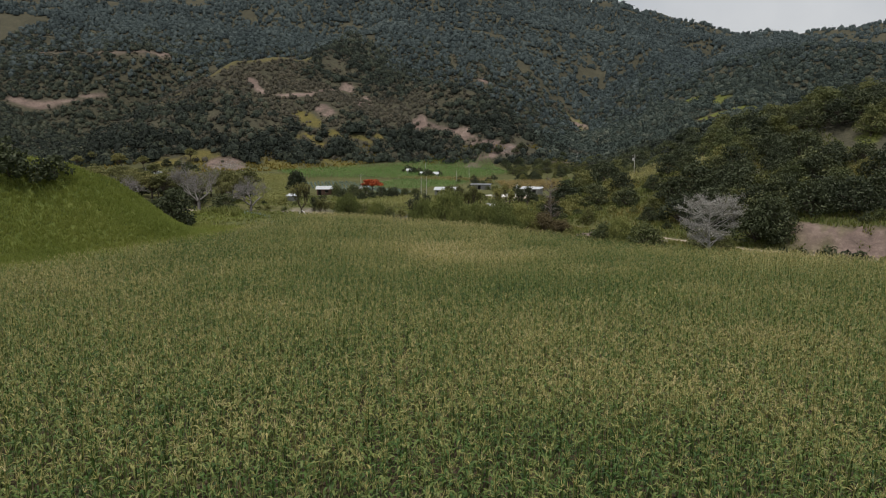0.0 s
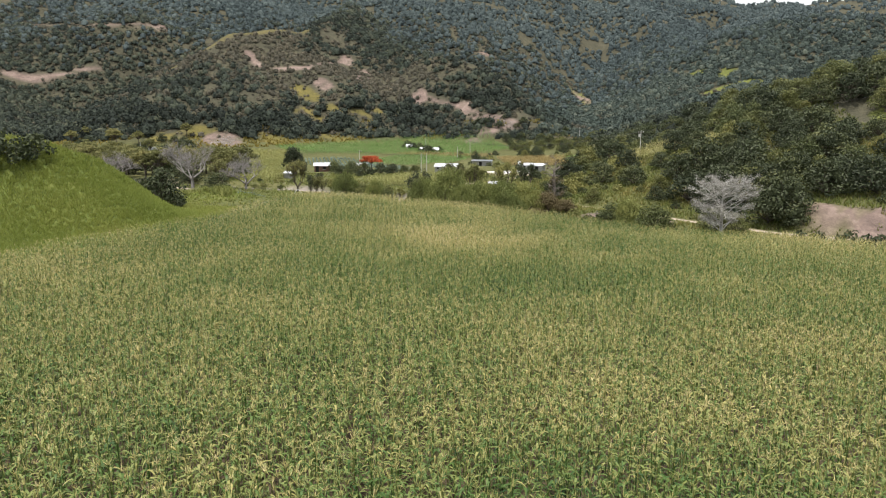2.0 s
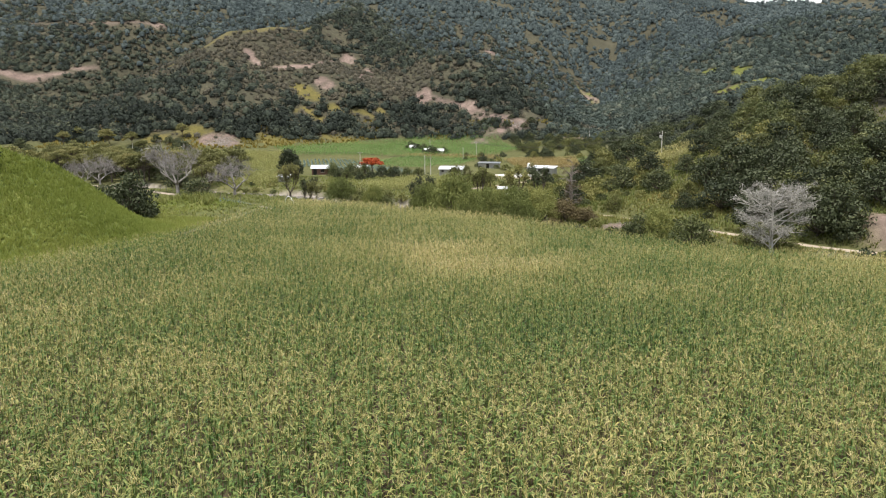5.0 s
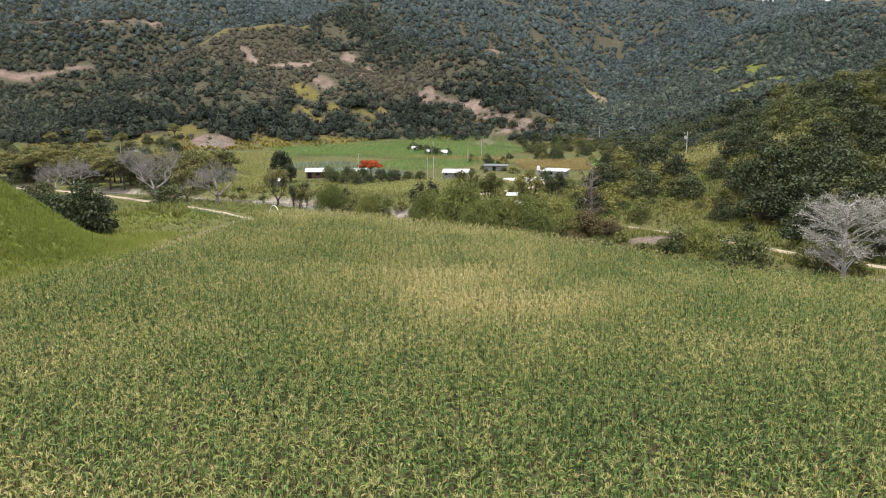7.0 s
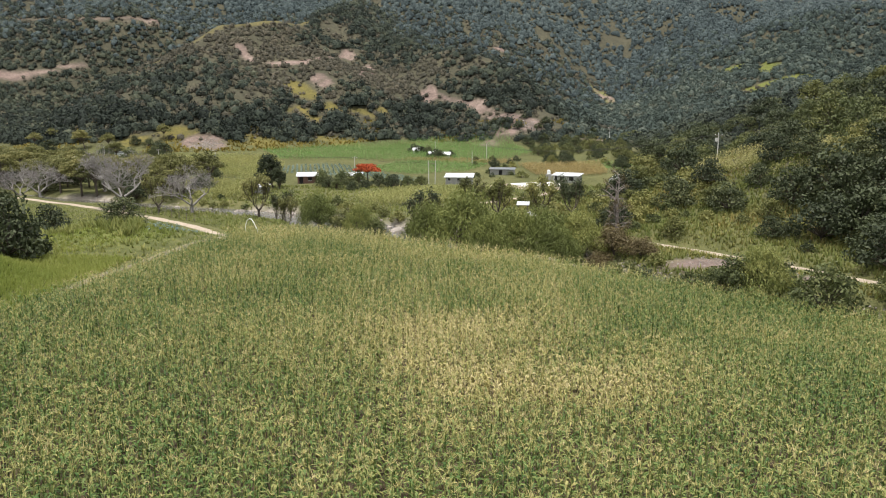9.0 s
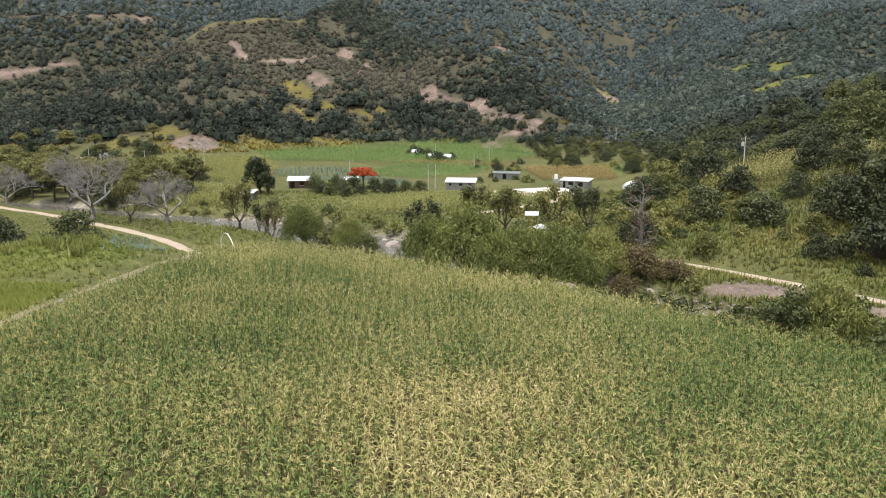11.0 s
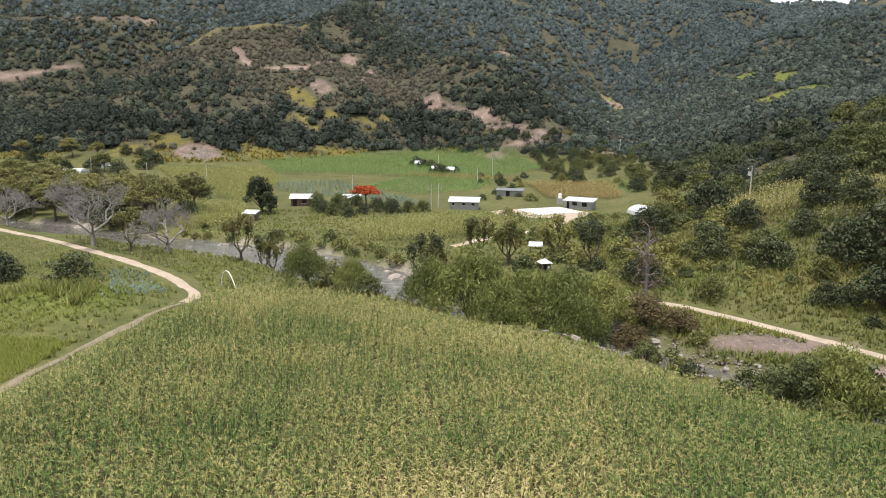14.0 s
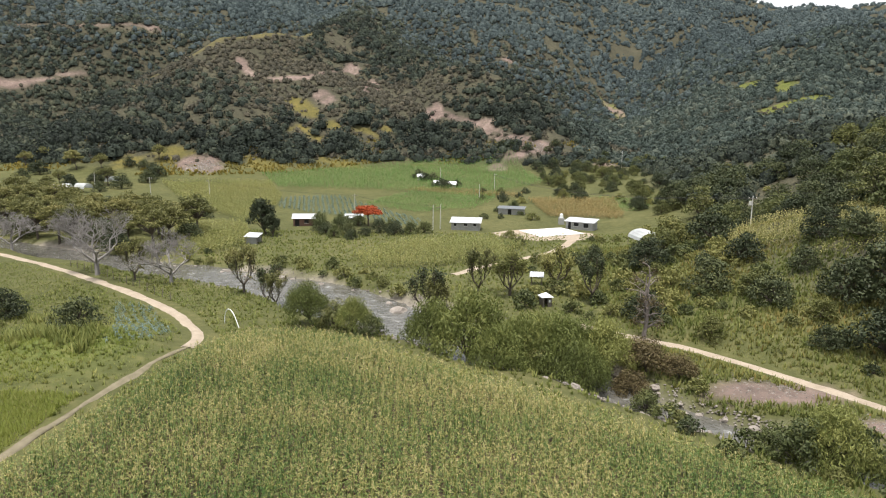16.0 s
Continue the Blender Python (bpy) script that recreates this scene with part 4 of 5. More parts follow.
    v, f = leaf_cards(c, 0.11 * rng.uniform(0.5, 1.4, len(c)), rng, rng.normal(size=(len(c), 3)) + np.array([0, 0, 0.6]), 1.8)
    veil = thing_from("lichen", v, f, lichen, False, np.repeat(rng.uniform(0, 1, len(c)), 4))
    veil.parent = root
    return root


STOCK = {}


def stock(kind, maker, label, category, group):
    """Keeps a first tree of a kind, to be planted and copied."""
    STOCK.setdefault(kind, []).append([maker, None, 1.0, label, category, group])


def plant(kind, x, y, scale=1.0, rng=RNG, z=None, tall=1.0, label=None):
    """Plants one tree of a kind on the land."""
    entry = STOCK[kind][rng.integers(len(STOCK[kind]))]
    ground_z = float(land(x, y)) - 0.1 if z is None else z
    m_ = pose(x, y, ground_z, 0, 0, rng.uniform(0, 360)) @ Matrix.Diagonal((scale, scale, scale * tall, 1))
    if entry[1] is None:
        ob = entry[0]()
        ob.matrix_basis = m_
        tagged(ob, entry[3], entry[4], entry[5])
        entry[1], entry[2] = ob, (scale, scale * tall)
    else:
        a, c_ = entry[2]
        ob = copy_thing(entry[1], m_ @ Matrix.Diagonal((1 / a, 1 / a, 1 / c_, 1)))
        ob.matrix_basis = m_
    if label:
        tagged(ob, label)
    return ob


for i in range(3):
    stock("willow", lambda i=i: leafy("riverside_tree", 9.0, 5.2, 100 + i, LEAF_WILLOW, clumps=36, cards=14000, size=0.15, bole=0.16, droop=0.30, flat=0.9, aspect=2.6, hang=True, lump=0.85), "olive green willow-like tree with drooping foliage", "tree", "riverside trees")
    stock("green", lambda i=i: leafy("broadleaf_tree", 7.0, 4.2, 200 + i, LEAF, clumps=24, cards=2500, size=0.27, bole=0.08, flat=0.7, top=0.78, drop=0.70), "bushy green broadleaf tree with a rounded crown", "tree", "broadleaf trees")
    stock("dark", lambda i=i: leafy("spreading_tree", 6.0, 4.4, 300 + i, LEAF_DARK, clumps=24, cards=2500, size=0.27, bole=0.08, flat=0.55, top=0.78, drop=0.70), "dark green tree with a low spreading crown", "tree", "dark trees")
    stock("olive", lambda i=i: leafy("canopy_tree", 9.0, 5.0, 400 + i, LEAF_CANOPY, clumps=26, cards=2600, size=0.29, bole=0.34, flat=0.36, trunk_r=0.22, lump=0.8), "olive brown tree with a flat layered canopy", "tree", "canopy trees")
    stock("bush", lambda i=i: leafy("bush", 2.6, 2.2, 500 + i, LEAF, clumps=10, cards=560, size=0.28, bole=0.08, flat=0.8, trunk_r=0.06, top=0.78, drop=0.70), "dense green bush in rough grass", "bush", "green bushes")
    stock("darkbush", lambda i=i: leafy("bush", 2.8, 2.4, 550 + i, LEAF_DARK, clumps=10, cards=560, size=0.28, bole=0.08, flat=0.8, trunk_r=0.06, top=0.78, drop=0.70), "dark green bush in rough grass", "bush", "dark bushes")
    stock("olivebush", lambda i=i: leafy("bush", 2.6, 2.3, 580 + i, LEAF_OLIVE, clumps=10, cards=560, size=0.28, bole=0.08, flat=0.8, trunk_r=0.06, top=0.78, drop=0.70), "yellowish olive bush in rough grass", "bush", "olive bushes")
for i in range(3):
    stock("hedge", lambda i=i: leafy("hillside_tree", 6.5, 4.2, 450 + i, LEAF_HILL, clumps=24, cards=2500, size=0.27, bole=0.08, flat=0.7, top=0.78, drop=0.70), "yellowish olive tree with a rounded crown", "tree", "hillside trees")
stock("rust", lambda: leafy("withered_bush", 5.0, 4.0, 600, LEAF_RUST, clumps=18, cards=3600, size=0.22, bole=0.12, droop=0.15, flat=0.8), "withered rusty brown bush at the water", "bush", "withered bushes")
stock("conifer", lambda: leafy("dark_evergreen", 11.0, 4.0, 611, LEAF_DARK, clumps=26, cards=4200, size=0.32, bole=0.10, flat=0.9, trunk_r=0.3), "tall dark evergreen tree beside the small shed", "tree", "")
stock("flame", lambda: leafy("flame_tree", 6.0, 4.6, 620, BLOSSOM, clumps=14, cards=1800, size=0.4, bole=0.5, flat=0.35, trunk_r=0.2), "flame tree with a wide orange-red blossoming canopy", "tree", "")
for i in range(2):
    stock("dead", lambda i=i: bare("dead_tree", 11.0, 6.0, 700 + i, BARK_GREY, 7, 0.34, None, 0.12, 2.5), "bare bleached grey tree with spreading branches", "tree", "dead trees")
    stock("mossy", lambda i=i: bare("air_plant_tree", 8.5, 2.6, 720 + i, BARK, 5, 0.24, (LEAF_DARK if i else LEAF_CANOPY, 0.3, 0.28, 0.75), 1.3), "thin grey-brown tree hung with dark air plants", "tree", "air plant trees")
stock("mossy", lambda: bare("air_plant_tree", 8.0, 3.0, 733, BARK, 5, 0.24, (LEAF_OLIVE, 0.4, 0.28, 0.8), 1.2), "thin tree with tufts of olive air plants", "tree", "air plant trees")

stock("snag", snag, "tall grey-brown half-dead tree beside the track", "tree", "")
stock("lacy", lambda: layered("dead_tree", 9.8, 5.4, 752, BARK_PALE, LICHEN), "bleached leafless tree with a lacy rounded crown", "tree", "dead trees")

# single trees
plant("snag", 25.6, 171.2)
plant("dead", -68.5, 203, 1.2)
plant("dead", -52.5, 198, 0.88)
plant("dead", -100, 227, 0.85)
plant("dead", -108, 232, 0.8)
plant("lacy", 44, 119.5, 1.0)
plant("darkbush", 55.5, 105, 1.25)
plant("darkbush", 59, 106, 1.0)
for x, y, s_ in [(-5.6, 187.8, 1.05), (-4, 186.6, 0.9), (2.8, 196, 0.95), (8.3, 195.4, 1.0), (17, 200, 0.95), (21.5, 190, 0.95), (-37.3, 191.5, 0.95), (-33, 190.5, 0.85), (-31, 188, 0.7), (-60, 200, 0.9)]:
    plant("mossy", x, y, s_)
for x, y, s_ in [(0.5, 163.5, 1.3), (-3.5, 166.5, 0.95), (6.5, 161, 1.05), (12.5, 161.5, 1.1), (17.5, 159.5, 0.95), (9.5, 166, 0.95), (4, 158.5, 0.9), (14.5, 155, 0.8), (-21.5, 172.5, 0.78), (-15.5, 169.5, 0.6), (32.5, 135.5, 0.9)]:
    plant("willow", x, y, s_)
for x, y, s_ in [(9.5, 158.5, 0.8), (14.5, 157, 0.7), (-18, 171.5, 0.7), (-12.5, 168, 0.55), (30, 138, 0.75), (34.5, 133.5, 1.0), (21, 150.5, 0.55), (24, 148, 0.45)]:
    plant("green", x, y, s_)
for x, y, s_ in [(22.5, 158.5, 0.9), (26, 156.5, 0.65), (20, 156, 0.7)]:
    plant("rust", x, y, s_)
plant("conifer", -50.5, 254, 1.0)
plant("conifer", -48, 252, 0.62)
plant("flame", -26.4, 272.5, 1.0)
plant("dark", -47.6, 157.5, 0.85, tall=0.85)
plant("dark", -51.5, 138, 1.15, tall=1.2)
plant("dark", -55, 141, 1.0)
plant("dark", -59.5, 131.5, 0.9)
plant("dark", -63.5, 129.5, 0.9)
plant("dark", -67.5, 128, 0.8)
plant("darkbush", -49.5, 138.5, 1.3)
for x, y, s_ in [(-61.5, 112.3, 1.4), (-64.5, 110.5, 1.6), (-60.8, 115.6, 1.3), (-66, 112, 1.5), (-70, 108, 1.6)]:
    plant("darkbush", x, y, s_)
for x, y, s_ in [(-66, 173, 0.85), (-70, 160, 0.9), (-62, 152, 0.85), (-80, 106, 0.7), (-76.7, 282, 0.85), (-82, 176, 0.9), (-90, 190, 0.9), (-74, 168, 1.0)]:
    plant("dark", x, y, s_)
for x, y, s_ in [(-38, 262, 0.65), (-33, 265, 0.7), (-36, 258, 0.6), (-30, 258, 0.75), (-22, 262, 0.7), (-18, 258, 0.7), (-14, 260, 0.6), (-25, 256, 0.5), (-20, 268, 0.5), (-10, 262, 0.6), (-33, 254, 0.55), (-40, 270, 0.7), (-28, 250, 0.5), (-34, 270.5, 0.6), (-29, 271, 0.65), (-31.5, 268.5, 0.55)]:
    plant("green" if RNG.uniform() > 0.4 else "dark", x, y, s_)

for x, y, s_ in [(40, 187, 1.05), (49, 198, 0.9), (54, 186, 0.75), (55.5, 176, 1.15), (45.5, 177, 0.9), (61, 170, 1.2), (47, 163, 0.6), (53, 161, 1.3), (58, 161, 1.4), (65, 160, 1.5), (57, 152, 1.2), (64, 149, 1.3), (71, 152, 1.4), (72, 142, 1.3), (66, 169, 1.3)]:
    plant("dark", x, y, s_)
for x, y, s_ in [(45, 182, 0.75), (34, 169.5, 0.6), (50, 171, 0.6)]:
    plant("hedge", x, y, s_)

# belts of trees and bushes
def belt(kinds, n_, region, test, lo, hi, gap):
    """Plants up to n_ trees at random places of a region, no closer than gap times their size."""
    done = []
    for _ in range(n_ * 12):
        x, y = RNG.uniform(region[0], region[1]), RNG.uniform(region[2], region[3])
        s_ = RNG.uniform(lo, hi)
        if not test(x, y) or any(math.hypot(x - a, y - b_) < gap * (s_ + c_) * 0.5 for a, b_, c_ in done):
            continue
        done.append((x, y, s_))
        plant(kinds[RNG.integers(len(kinds))], x, y, s_)
        if len(done) == n_:
            break


CLEAR = [(64, 119, 7), (72, 117, 8), (82, 112, 9), (68, 128, 6), (78, 124, 7), (90, 117, 8), (-47, 271, 7), (-50, 242, 5), (1, 269, 8), (30, 270, 8), (24.5, 264, 11), (43.5, 241, 6), (13.8, 203, 3.5), (13.2, 198, 3), (13.7, 188, 3.5), (12.8, 183, 3), (43, 236, 6), (40.5, 229, 5.5), (38.5, 221, 4.5), (22.5, 251, 8), (21, 241, 7), (20, 231, 5), (31, 258, 6), (28, 246, 6), (13, 179, 3.5), (12.5, 175, 2.5), (33, 157, 6.5), (40, 150, 5.5), (28, 163, 4), (46, 143, 4), (25.5, 168, 3.5), (57, 214, 4), (54, 207, 3), (25.6, 171, 5), (22, 164, 3)]
HILL_MAIZE = [(49, 205), (51.5, 212.5), (56.5, 214.5), (66, 217), (70, 215), (63, 197.5), (57, 198), (52, 201)]
HILL_MAIZE_BACK = [(72, 214), (79, 211), (74, 193), (66.5, 191), (65, 197)]
HILL_STRIP = [(56, 193.5), (66, 186.5), (64.5, 182.5), (55.5, 190.5)]


def free(x, y):
    if any(math.hypot(x - a, y - b_) < r for a, b_, r in CLEAR):
        return False
    for poly in (HILL_MAIZE, HILL_MAIZE_BACK, HILL_STRIP, FIELD):
        if inside(x, y, poly):
            return False
    for line, half in ((TRACK, 3.5), (TRACK_OLD, 3.5), (TRACK_RIGHT, 3.2), (TRACK_MID, 2.5)):
        if line_distance(np.array(x), np.array(y), line)[0] < half:
            return False
    d, w = line_distance(np.array(x), np.array(y), RIVER)
    return d > w + 0.5


def clear_of_hill(x, y):
    return free(x, y) and not (30 < x < 66 and 158 < y < 200)


def north_bank(x, y):
    return free(x, y) and y > np.interp(x, [p[0] for p in RIVER], [p[1] for p in RIVER])


belt(["olive", "olive", "dark", "olive"], 62, (-150, -66, 215, 310), lambda x, y: north_bank(x, y) and y < 258 - 0.60 * (x + 66), 0.85, 1.3, 4.6)
belt(["dark"], 5, (-125, -90, 205, 225), lambda x, y: free(x, y) and not north_bank(x, y), 0.7, 1.0, 6)
belt(["dark", "olive"], 30, (-235, -125, 330, 425), lambda x, y: land(x, y) < 9 and x < -0.9 * (y - 330) - 60, 0.7, 1.2, 7)
belt(["bush", "olivebush", "olivebush", "bush"], 80, (10, 50, 172, 258), north_bank, 0.5, 1.3, 3.4)
belt(["bush", "darkbush", "olivebush"], 16, (6, 26, 285, 350), north_bank, 0.6, 1.2, 6)
belt(["green", "dark", "bush", "hedge", "dark"], 110, (36, 105, 330, 460), lambda x, y: free(x, y) and land(x, y) < 8 and value_noise(np.array(x), np.array(y), 26, 72) > -0.15, 0.35, 1.0, 4.4)
belt(["hedge", "bush", "dark", "olivebush"], 50, (54, 92, 262, 335), free, 0.5, 1.1, 4.2)
belt(["olivebush", "bush", "darkbush", "green"], 34, (20, 112, 95, 160), lambda x, y: free(x, y) and line_distance(np.array(x), np.array(y), RIVER)[0] < 11, 0.5, 0.95, 2.6)
belt(["bush", "olivebush"], 26, (-60, 0, 195, 235), lambda x, y: north_bank(x, y) and line_distance(np.array(x), np.array(y), RIVER)[0] < 16, 0.5, 1.0, 4)
belt(["bush", "darkbush", "olivebush"], 26, (-105, -52, 136, 192), lambda x, y: free(x, y) and land(x, y) > 0.4, 0.35, 0.8, 5)
belt(["green", "dark", "dark", "hedge", "dark"], 44, (27, 105, 125, 236), lambda x, y: clear_of_hill(x, y) and bare_soil(x, y) < 0.3 and y > 3 + np.interp(x, [p[0] for p in TRACK_RIGHT], [p[1] for p in TRACK_RIGHT]) and x < 0.66 * y + 6, 0.65, 1.3, 4.6)
belt(["dark", "dark", "hedge", "dark", "green", "dark"], 200, (60, 180, 100, 295), lambda x, y: free(x, y) and land(x, y) > 1.8 and x < 0.66 * y + 25 and bare_soil(x, y) < 0.3 and value_noise(np.array(x), np.array(y), 22, 71) > -0.85, 0.8, 1.6, 4.3)
belt(["bush", "olivebush", "darkbush", "bush"], 70, (27, 110, 125, 240), lambda x, y: free(x, y) and x < 0.66 * y + 6 and bare_soil(x, y) < 0.3, 0.4, 1.1, 2.4)

for x, y, s_ in [(34, 447, 1.6), (28, 452, 1.8), (45, 446, 1.3), (38, 456, 1.2), (22, 455, 1.7), (50, 452, 1.8), (-16, 384.5, 1.5), (-19, 392, 1.6), (-12.5, 386, 1.4), (-6.5, 357.5, 1.5), (-8.5, 361, 1.6), (-1.5, 363, 1.2), (-11.5, 362, 0.8)]:
    plant("darkbush", x, y, s_)

# ---- crops of the valley ----
def crop(name, poly, mat, label, category, row, gap, height, angle, leaves=3, width=0.2, jitter=0.2):
    x, y = planted(poly, row, gap, radians(angle), RNG, jitter)
    t = 0.45 + 0.35 * value_noise(x, y, 12, 81) + RNG.normal(0, 0.12, len(x))
    v, f, t = maize(x, y, land(x, y) - 0.05, t, RNG, leaves, height, False, width)
    return tagged(thing_from(name, v, f, mat, False, t), label, category, kind="stuff")


crop("green_crop", [(-92, 398), (-18, 455), (27, 458), (36, 378), (14, 350), (-20, 347), (-52, 352), (-72, 352)], CANE, "bright green tall crop in the valley", "crop", 1.5, 1.2, 1.8, 20, 4, 0.3)
crop("green_crop", [(-34, 318), (-20, 346), (14, 349), (12, 330), (4, 308), (-14, 300)], CANE, "bright green low crop by the houses", "crop", 1.2, 1.0, 0.9, 20, 3, 0.3)
crop("agave_field", [(-67, 328), (-45, 334), (-30, 312), (-12, 283), (-13, 268), (-30, 283), (-60, 306)], AGAVE, "blue-grey rows of low agave", "agave", 1.6, 1.0, 0.9, 12, 6, 0.2)
crop("agave_field", [(-56, 184), (-48, 180), (-42.5, 171.5), (-38.4, 164), (-38.4, 157), (-41.5, 152.8), (-45.5, 163), (-51, 174)], AGAVE, "blue-green agave rows inside the bend of the track", "agave", 1.2, 0.9, 0.55, 30, 7, 0.10)
crop("maize_plot", [(-125, 366), (-80, 370), (-64, 326), (-58, 270), (-92, 308)], MAIZE, "pale green ripening maize in the valley", "maize", 1.15, 0.85, 2.1, 8, 4, 0.36)
crop("maize_plot", [(-82, 272), (-62, 274), (-51, 244), (-55, 229), (-62, 226)], MAIZE, "pale green maize between river and tree", "maize", 1.0, 0.75, 2.0, 8, 4, 0.28)
crop("maize_plot", [(-24, 228), (-12, 246), (6, 249), (15, 241), (8, 226), (-7, 218), (-20, 216)], MAIZE, "ripening maize in front of the long block house", "maize", 0.95, 0.65, 2.1, 70, 5, 0.22)
PALE_MAIZE = foliage("pale_maize_leaf", [(0.0, (0.16, 0.17, 0.06)), (0.5, (0.32, 0.30, 0.12)), (1.0, (0.48, 0.42, 0.20))], 0.3, 0.3, 0.4, 0.3)
crop("maize_plot", HILL_MAIZE, PALE_MAIZE, "pale maize on the knoll beside the pole", "maize", 0.9, 0.6, 2.2, 25, 5, 0.16)
crop("maize_plot", HILL_MAIZE_BACK, PALE_MAIZE, "pale maize higher on the knoll", "maize", 0.9, 0.6, 2.2, 25, 5, 0.16)
crop("maize_plot", HILL_STRIP, MAIZE, "narrow strip of green maize on the slope", "maize", 0.9, 0.6, 2.0, 25, 5, 0.16)
crop("dry_crop", [(24, 331), (54, 328), (49, 285), (27, 291)], STRAW, "straw-coloured dry crop behind the yard", "crop", 1.1, 0.8, 1.7, 20, 4, 0.34)
crop("dry_crop", [(-22, 350), (-17, 358), (24, 344), (20, 334), (-4, 342)], STRAW, "narrow reddish dry crop strip", "crop", 1.2, 0.9, 1.5, 20, 4, 0.24)
crop("green_crop", [(50, 338), (66, 320), (58, 296), (48, 300)], CANE, "light green meadow at the mouth of the valley", "crop", 1.6, 1.2, 0.7, 20, 3, 0.3)

# ---- rough grass ----
def grass(name, x, y, height, mat, label, rng, blades=5, width=0.07):
    """Tufts of arching blades."""
    n_ = len(x)
    z = land(x, y)
    V, T = [], []
    tone = 0.5 + 0.4 * value_noise(x, y, 9, 91) + rng.normal(0, 0.15, n_)
    for _ in range(blades):
        a = rng.uniform(0, 2 * np.pi, n_)
        h = height * rng.uniform(0.5, 1.25, n_)
        d = np.stack([np.cos(a), np.sin(a), np.zeros(n_)], 1)
        s_ = np.stack([-np.sin(a), np.cos(a), np.zeros(n_)], 1) * width * rng.uniform(0.7, 1.5, n_)[:, None]
        o = np.stack([x, y, z - 0.05], 1) + d * 0.1
        tip = o + d * (h * rng.uniform(0.2, 0.7, n_))[:, None] + np.array([0, 0, 1.0]) * h[:, None]
        V.append(np.stack([o - s_, o + s_, tip], 1))
        T.append(np.repeat(tone, 3))
    v = np.concatenate(V).reshape(-1, 3)
    return tagged(thing_from(name, v, np.arange(len(v)).reshape(-1, 3), mat, False, np.concatenate(T)), label, "grass", kind="stuff")


def open_ground(x, y, track=2.2):
    k = ~inside(x, y, FIELD)
    for line, half in ((TRACK, track), (TRACK_OLD, 0.8), (TRACK_RIGHT, 2.0), (TRACK_MID, 1.6)):
        k &= line_distance(x, y, line)[0] > half
    d, w = line_distance(x, y, RIVER)
    return k & (d > w + 1.2 + 1.5 * value_noise(x, y, 7, 92)) & (bare_soil(x, y) < 0.55 + 0.6 * value_noise(x, y, 2.5, 97))


x, y = scatter(64000, -112, -30, 70, 212, RNG)
k = open_ground(x, y) & (y < np.interp(x, [p[0] for p in RIVER], [p[1] for p in RIVER]))
k2 = k & (land(x, y) > 3.0 + 0.6 * value_noise(x, y, 8, 94))
k = k & ~k2
grass("lush_grass", x[k2], y[k2], 0.40, foliage("lush_grass_blade", [(0.0, (0.105, 0.140, 0.030)), (0.5, (0.195, 0.235, 0.052)), (1.0, (0.310, 0.320, 0.090))], 0.45, 0.5, 0.15, 0.5), "lush green grass on the rise", RNG, 4, 0.06)
gxs, gys = scatter(70000, -98, -38, 78, 140, RNG)
on_spur = open_ground(gxs, gys) & (land(gxs, gys) > 2.6)
grass("lush_grass", gxs[on_spur], gys[on_spur], 0.55, bpy.data.materials["lush_grass_blade"], "lush knee-high grass on the spur beside the field", RNG, 4, 0.05)
REEDS = [(-62, 172), (-53, 170), (-47, 162), (-43, 154), (-42, 149), (-46, 144), (-52, 144), (-60, 154)]
tall = scatter(2400, -66, -40, 142, 176, RNG)
ok_ = inside(*tall, REEDS) & open_ground(*tall) & (value_noise(*tall, 5, 98) + 0.6 * value_noise(*tall, 2.2, 99) > 0.0)
grass("tall_weeds", tall[0][ok_], tall[1][ok_], 1.2, GRASS, "tall bright green weeds round the dark bushes", RNG, 9, 0.10)
mown = (line_distance(x, y, TRACK_OLD)[0] < 7) & (y > 118)
k = k & (~mown | (RNG.uniform(0, 1, len(x)) < 0.25))
grass("meadow_grass", x[k], y[k], 0.26, GRASS, "olive green meadow grass beside the field", RNG, 3, 0.06)
x, y = scatter(15000, -70, 60, 135, 262, RNG)
k = open_ground(x, y) & (value_noise(x, y, 14, 93) > -0.7)
grass("weeds", x[k], y[k], 0.55, GRASS, "rough green weeds along the river", RNG, 5, 0.12)
x, y = scatter(34000, 24, 110, 100, 240, RNG)
k = open_ground(x, y) & (x < 0.66 * y + 6)
WEED_DRY = foliage("dry_weed", [(0.0, (0.066, 0.096, 0.026)), (0.45, (0.135, 0.165, 0.046)), (0.8, (0.215, 0.205, 0.064)), (1.0, (0.30, 0.215, 0.075))], 0.3, 0.4, 0.35, 0.5)
grass("dry_weeds", x[k], y[k], 0.75, WEED_DRY, "yellowing weeds on the slope above the track", RNG, 4, 0.09)
x, y = scatter(11000, -220, 90, 385, 470, RNG)
k = (y > foot_line(x)) & (land(x, y) < 16) & (bare_soil(x, y) < 0.4) & (value_noise(x, y, 26, 95) + 0.4 * value_noise(x, y, 9, 96) > 0.05)
grass("yellow_flowers", x[k], y[k], 1.2, foliage("yellow_flowering_weed", [(0.0, (0.11, 0.105, 0.03)), (0.5, (0.20, 0.165, 0.04)), (1.0, (0.29, 0.225, 0.055))], 0.3, 0.3, 0.4, 0.5), "yellow flowering weeds along the foot of the hill", RNG, 4, 0.35)

# ---- river stones ----
def stone_mesh(seed):
    rng = np.random.default_rng(seed)
    bm = bmesh.new()
    bmesh.ops.create_icosphere(bm, subdivisions=2, radius=1)
    ax = rng.uniform(0.7, 1.3, 3)
    for v in bm.verts:
        k_ = 1 + 0.35 * noise.noise(v.co * 1.3 + Vector((seed, 0, 0))) + 0.1 * noise.noise(v.co * 4 + Vector((0, seed, 0)))
